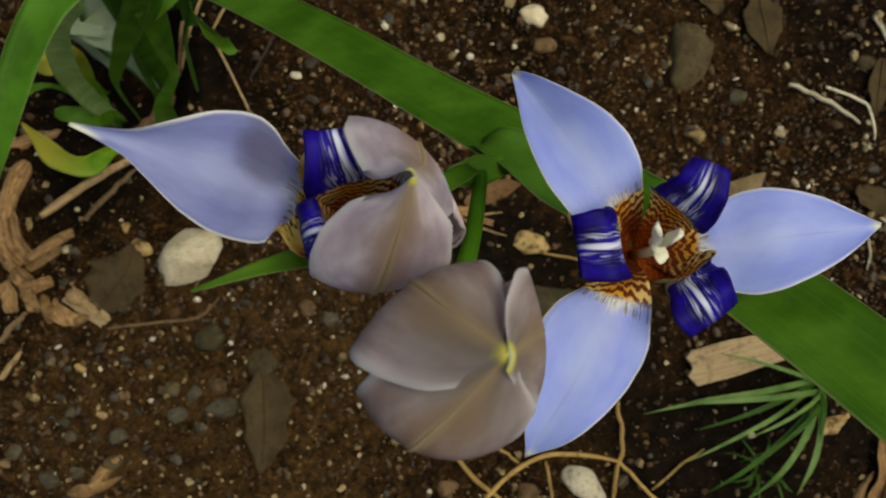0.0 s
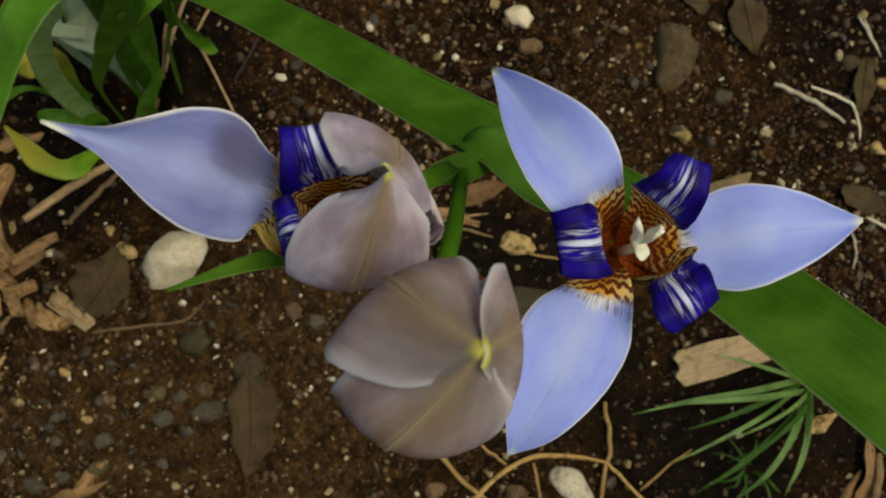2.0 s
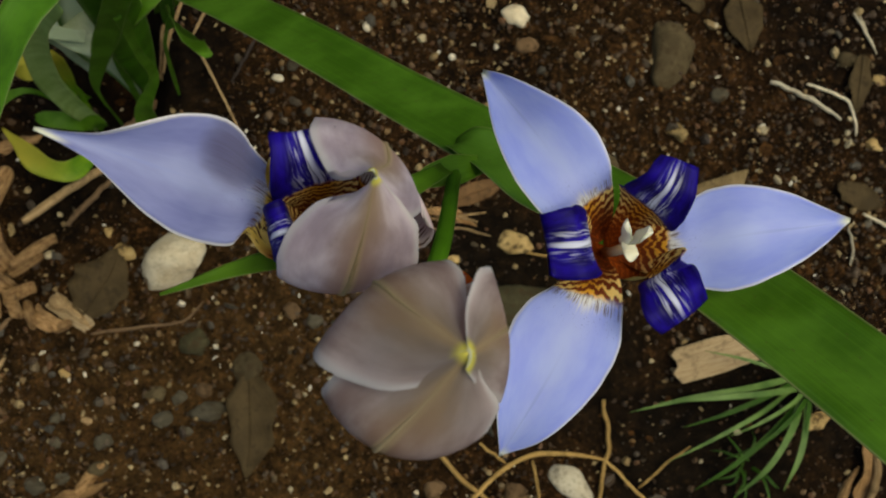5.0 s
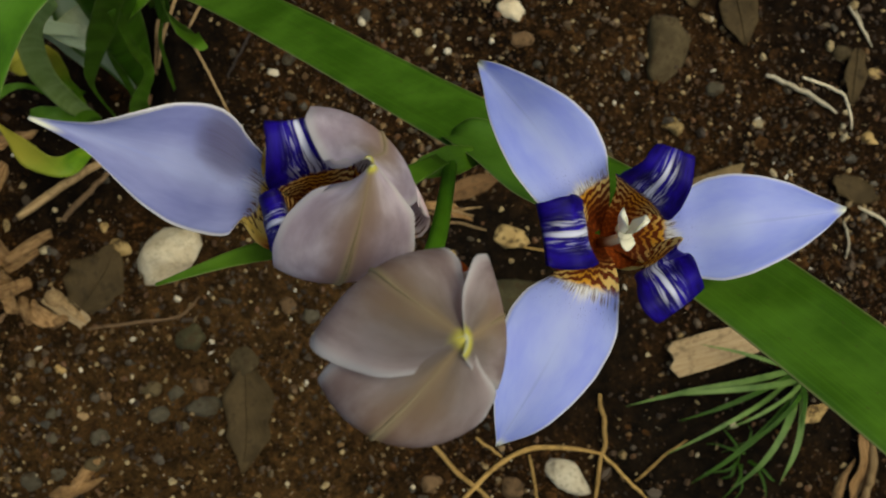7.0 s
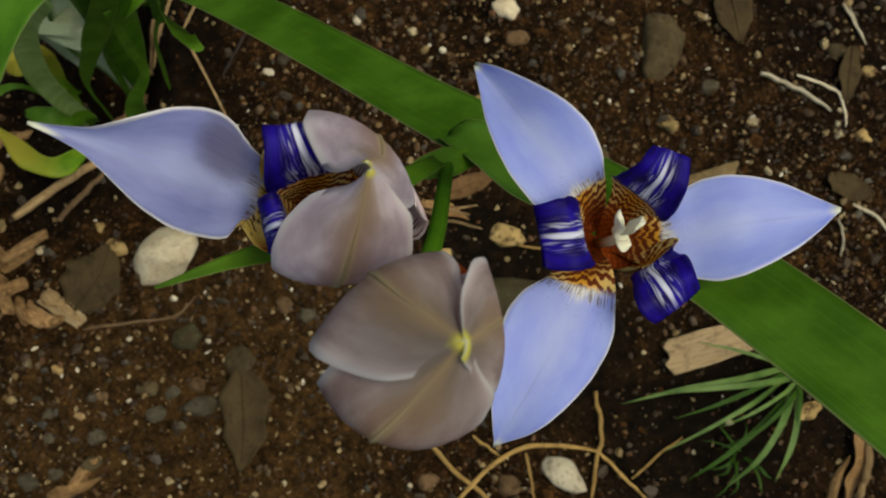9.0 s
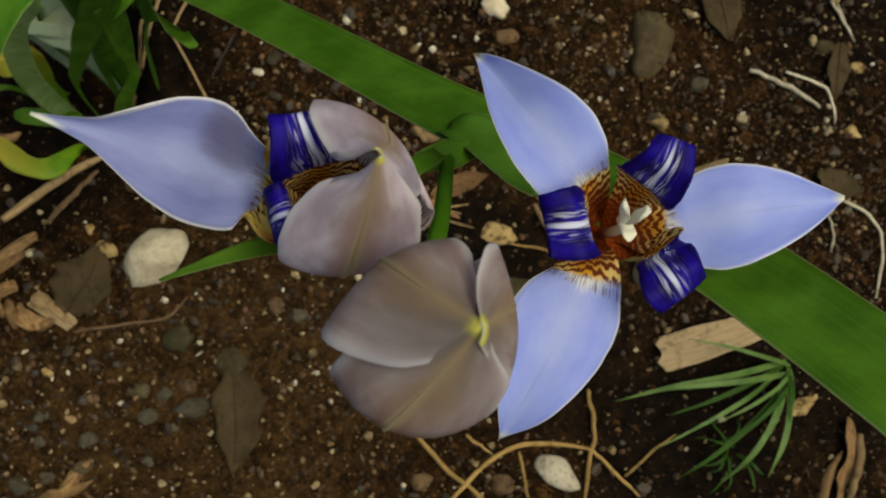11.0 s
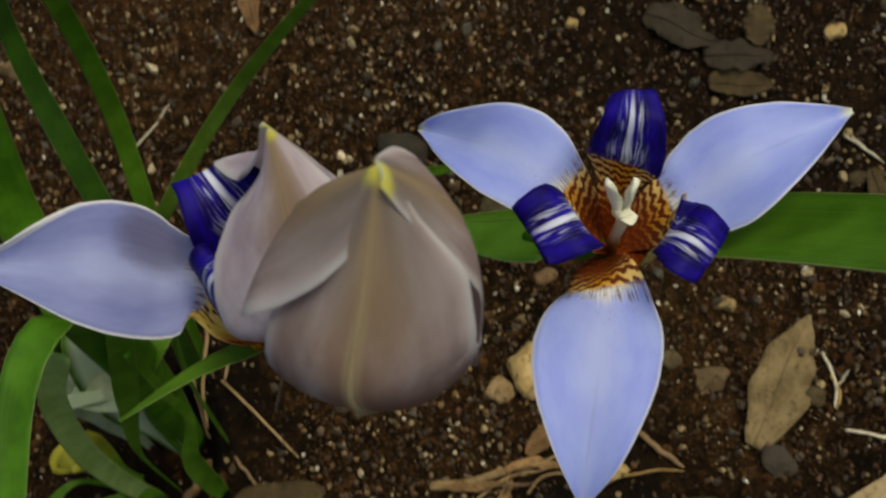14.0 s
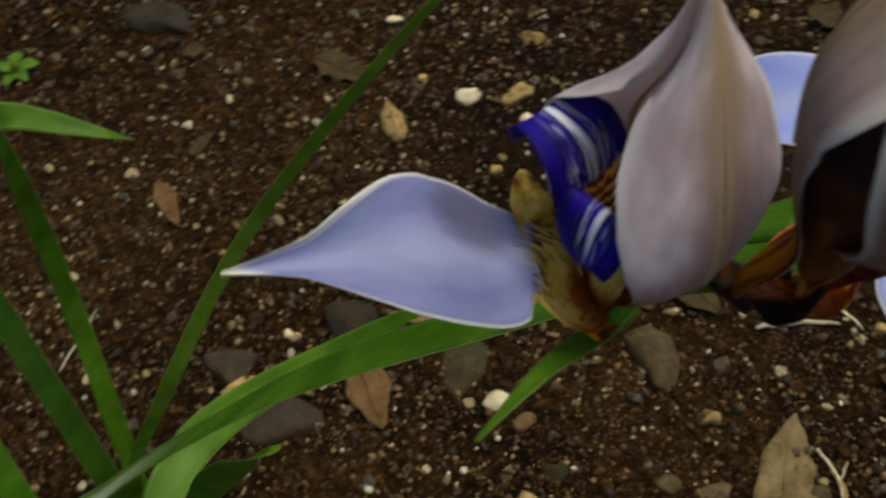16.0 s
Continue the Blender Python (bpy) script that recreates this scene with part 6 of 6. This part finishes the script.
for flake in (
    ([(-0.2105, 0.1180, 0.006), (-0.2155, 0.1020, 0.014), (-0.2190, 0.0880, 0.015), (-0.2215, 0.0740, 0.008)], 0.0090, 1.3),
    ([(-0.2235, 0.0830, 0.006), (-0.2180, 0.0660, 0.010), (-0.2110, 0.0540, 0.010), (-0.2060, 0.0480, 0.005)], 0.0120, 0.9),
    ([(-0.2045, 0.0490, 0.010), (-0.1940, 0.0575, 0.014), (-0.1840, 0.0645, 0.015), (-0.1750, 0.0705, 0.012)], 0.0066, 1.7),
    ([(-0.2080, 0.0450, 0.004), (-0.1960, 0.0520, 0.008), (-0.1850, 0.0600, 0.009)], 0.0070, 0.7),
    ([(-0.1790, 0.0265, 0.006), (-0.1730, 0.0255, 0.009), (-0.1660, 0.0215, 0.009)], 0.0072, 1.1, True),
    ([(-0.1690, 0.0245, 0.009), (-0.1600, 0.0160, 0.008), (-0.1500, 0.0075, 0.004)], 0.0042, 1.4, True),
    ([(-0.2150, 0.0420, 0.004), (-0.2090, 0.0370, 0.008), (-0.2020, 0.0340, 0.004)], 0.0078, 0.8),
    ([(-0.2100, 0.0270, 0.004), (-0.2030, 0.0280, 0.009), (-0.1960, 0.0320, 0.008), (-0.1890, 0.0350, 0.004)], 0.0060, 1.0),
    ([(-0.2040, 0.0290, 0.006), (-0.2010, 0.0220, 0.010), (-0.1990, 0.0130, 0.004)], 0.0064, 0.7),
    ([(-0.1950, 0.0250, 0.006), (-0.1915, 0.0160, 0.010), (-0.1885, 0.0050, 0.004)], 0.0056, 1.5),
    ([(-0.1890, 0.0190, 0.004), (-0.1800, 0.0120, 0.010), (-0.1690, 0.0090, 0.006)], 0.0078, 0.9),
    ([(-0.1760, 0.0040, 0.005), (-0.1690, 0.0075, 0.008), (-0.1630, 0.0110, 0.005)], 0.0050, 1.2),
    ([(-0.2210, 0.0330, 0.003), (-0.2160, 0.0240, 0.006), (-0.2140, 0.0120, 0.003)], 0.0072, 0.8),
    ([(-0.2250, 0.0560, 0.003), (-0.2190, 0.0470, 0.006), (-0.2160, 0.0400, 0.003)], 0.0066, 1.2),
):
    sheath_flake(*flake)
dead_leaf(0.3300, 0.3880, 0.0640, 0.0400, -48, "dusk")
dead_leaf(0.3640, 0.3500, 0.0560, 0.0330, -24, "dusk")
dead_leaf(0.3900, 0.3720, 0.0400, 0.0280, 64, "umber")
wood_chip(-0.2260, 0.1520, 0.0420, 0.0160, 62, "straw")
wood_chip(-0.2060, 0.1350, 0.0300, 0.0120, 20, "straw")
wood_chip(-0.1480, -0.0980, 0.0260, 0.0090, 50, "straw")

# ---- grit and small gravel ----
def gravel_mat(name, *tones):
    """Grains of many colours, one tone for each grain, dusty on top."""
    k = Nodes(name)
    c = k.ramp(k.island(), *tones)
    f = k.noise(k.place(), 520.0, 4.0, 0.65)
    c = k.mix(k.math("MULTIPLY", k.step(f, 0.46, 0.68), 0.65), c, (0.040, 0.0215, 0.0100))
    k.bump(f, 0.7, 0.0012)
    return k.done(c, k.math("ADD", 0.32, k.math("MULTIPLY", f, 0.5)), 0.0, 0.45)


def clod_mat():
    """Crumbs of the soil itself."""
    k = Nodes("crumbs of soil")
    c = k.ramp(k.island(), (0.0, (0.0090, 0.0040, 0.0015)), (0.35, (0.023, 0.0105, 0.0036)), (0.65, (0.044, 0.0200, 0.0065)), (0.88, (0.078, 0.0345, 0.0105)), (1.0, (0.115, 0.0520, 0.0165)))
    f = k.noise(k.place(), 420.0, 5.0, 0.75)
    p = k.place()
    big = k.noise(p, 7.0, 5.0, 0.6)
    c = k.mix(k.math("MULTIPLY", spread(k, p, big, BROWN_EARTH), 0.6), c, (0.075, 0.0390, 0.0130))
    c = k.mix(k.math("MULTIPLY", spread(k, p, big, SANDY), 0.30), c, (0.080, 0.0380, 0.0125))
    c = k.mix(k.math("MULTIPLY", spread(k, p, big, DARK_EARTH), 0.6), c, (0.014, 0.0075, 0.0036))
    c = k.mix(k.math("MULTIPLY", k.step(f, 0.52, 0.66), 0.6), c, (0.165, 0.078, 0.025))
    c = k.mix(k.math("SUBTRACT", 1.0, k.step(f, 0.34, 0.46)), c, (0.007, 0.0040, 0.0018))
    m = k.math("ADD", 0.45, k.math("MULTIPLY", k.step(k.noise(p, 95.0, 4.0, 0.65), 0.34, 0.68), 1.1))
    c = k.mix(1.0, c, k.vec(m, m, m), "MULTIPLY")
    k.bump(f, 1.0, 0.003)
    return k.done(c, 0.9, 0.0, 0.10)


def build_gravel(name, label, category, mat, amount, smallest, largest, seed, bury=0.12, thin=0.40):
    """Many small uneven grains joined in one mesh."""
    rng = np.random.default_rng(seed)
    bm = bmesh.new()
    bmesh.ops.create_icosphere(bm, subdivisions=1, radius=1.0)
    unit = np.array([v.co[:] for v in bm.verts])
    tri = np.array([[v.index for v in f.verts] for f in bm.faces])
    bm.free()
    verts, faces = [], []
    for i in range(amount):
        x, y = rng.uniform(-0.62, 0.98), rng.uniform(-0.50, 1.24)
        patch = noise.noise(Vector((x * 5, y * 5, seed))) + 0.6 * noise.noise(Vector((x * 17, y * 17, seed + 3)))
        away = math.hypot(max(-0.34 - x, x - 0.70, 0.0), max(-0.22 - y, y - 0.96, 0.0))
        away += 0.10 * min(1.0, away * 12.0) * noise.noise(Vector((x * 9, y * 9, 7.0)))
        if patch < rng.uniform(-1.2, 0.35) or rng.random() < min(1.0, away * 4.5):
            continue
        if rng.random() < 0.80 * max(math.exp(-(math.hypot(x - a, y - b) / r) ** 4) for a, b, r in HUMUS_AND_SHADE):
            continue
        if rng.random() < 0.25 * max(math.exp(-(math.hypot(x - a, y - b) / r) ** 4) for a, b, r in DARK_EARTH):
            continue
        size = smallest + (largest - smallest) * rng.random() ** 2.8
        q = unit * (1 + rng.uniform(-0.36, 0.36, (len(unit), 1))) * rng.uniform(thin, 1.25, 3) * size * 0.5
        turn = np.linalg.qr(rng.normal(size=(3, 3)))[0]
        q = q @ turn
        q += [x, y, rise(x, y) + size * bury]
        faces.extend((tri + len(verts)).tolist())
        verts.extend(q.tolist())
    ob = mesh_ob(name, verts, faces, [mat], smooth=False)
    tagged(ob, label, category, kind="stuff")


FINE = gravel_mat("fine grit", (0.0, (0.010, 0.0056, 0.0026)), (0.22, (0.050, 0.0245, 0.0085)), (0.38, (0.022, 0.0125, 0.0060)), (0.50, (0.125, 0.0520, 0.0160)), (0.62, (0.060, 0.0490, 0.0300)),
                  (0.72, (0.23, 0.1300, 0.046)), (0.80, (0.085, 0.0400, 0.014)), (0.88, (0.28, 0.1900, 0.085)), (0.965, (0.46, 0.3500, 0.18)), (1.0, (0.85, 0.7900, 0.66)))
COARSE = gravel_mat("mixed small gravel", (0.0, (0.018, 0.0110, 0.0060)), (0.25, (0.060, 0.0330, 0.0140)), (0.45, (0.048, 0.0440, 0.0330)), (0.60, (0.110, 0.0600, 0.0230)), (0.72, (0.070, 0.0660, 0.0520)),
                    (0.82, (0.20, 0.1300, 0.055)), (0.92, (0.36, 0.2600, 0.12)), (1.0, (0.58, 0.4900, 0.32)))
build_gravel("soil_crumbs", "dark brown crumbs and clods of loose garden soil", "soil", clod_mat(), 30000, 0.0030, 0.0115, 9, -0.08, 0.5)
build_gravel("grit", "fine brown and tan grit strewn over the soil", "gravel", FINE, 215000, 0.0011, 0.0052, 3)
build_gravel("gravel", "small mixed gravel strewn over the soil", "gravel", COARSE, 15000, 0.0036, 0.0105, 4)
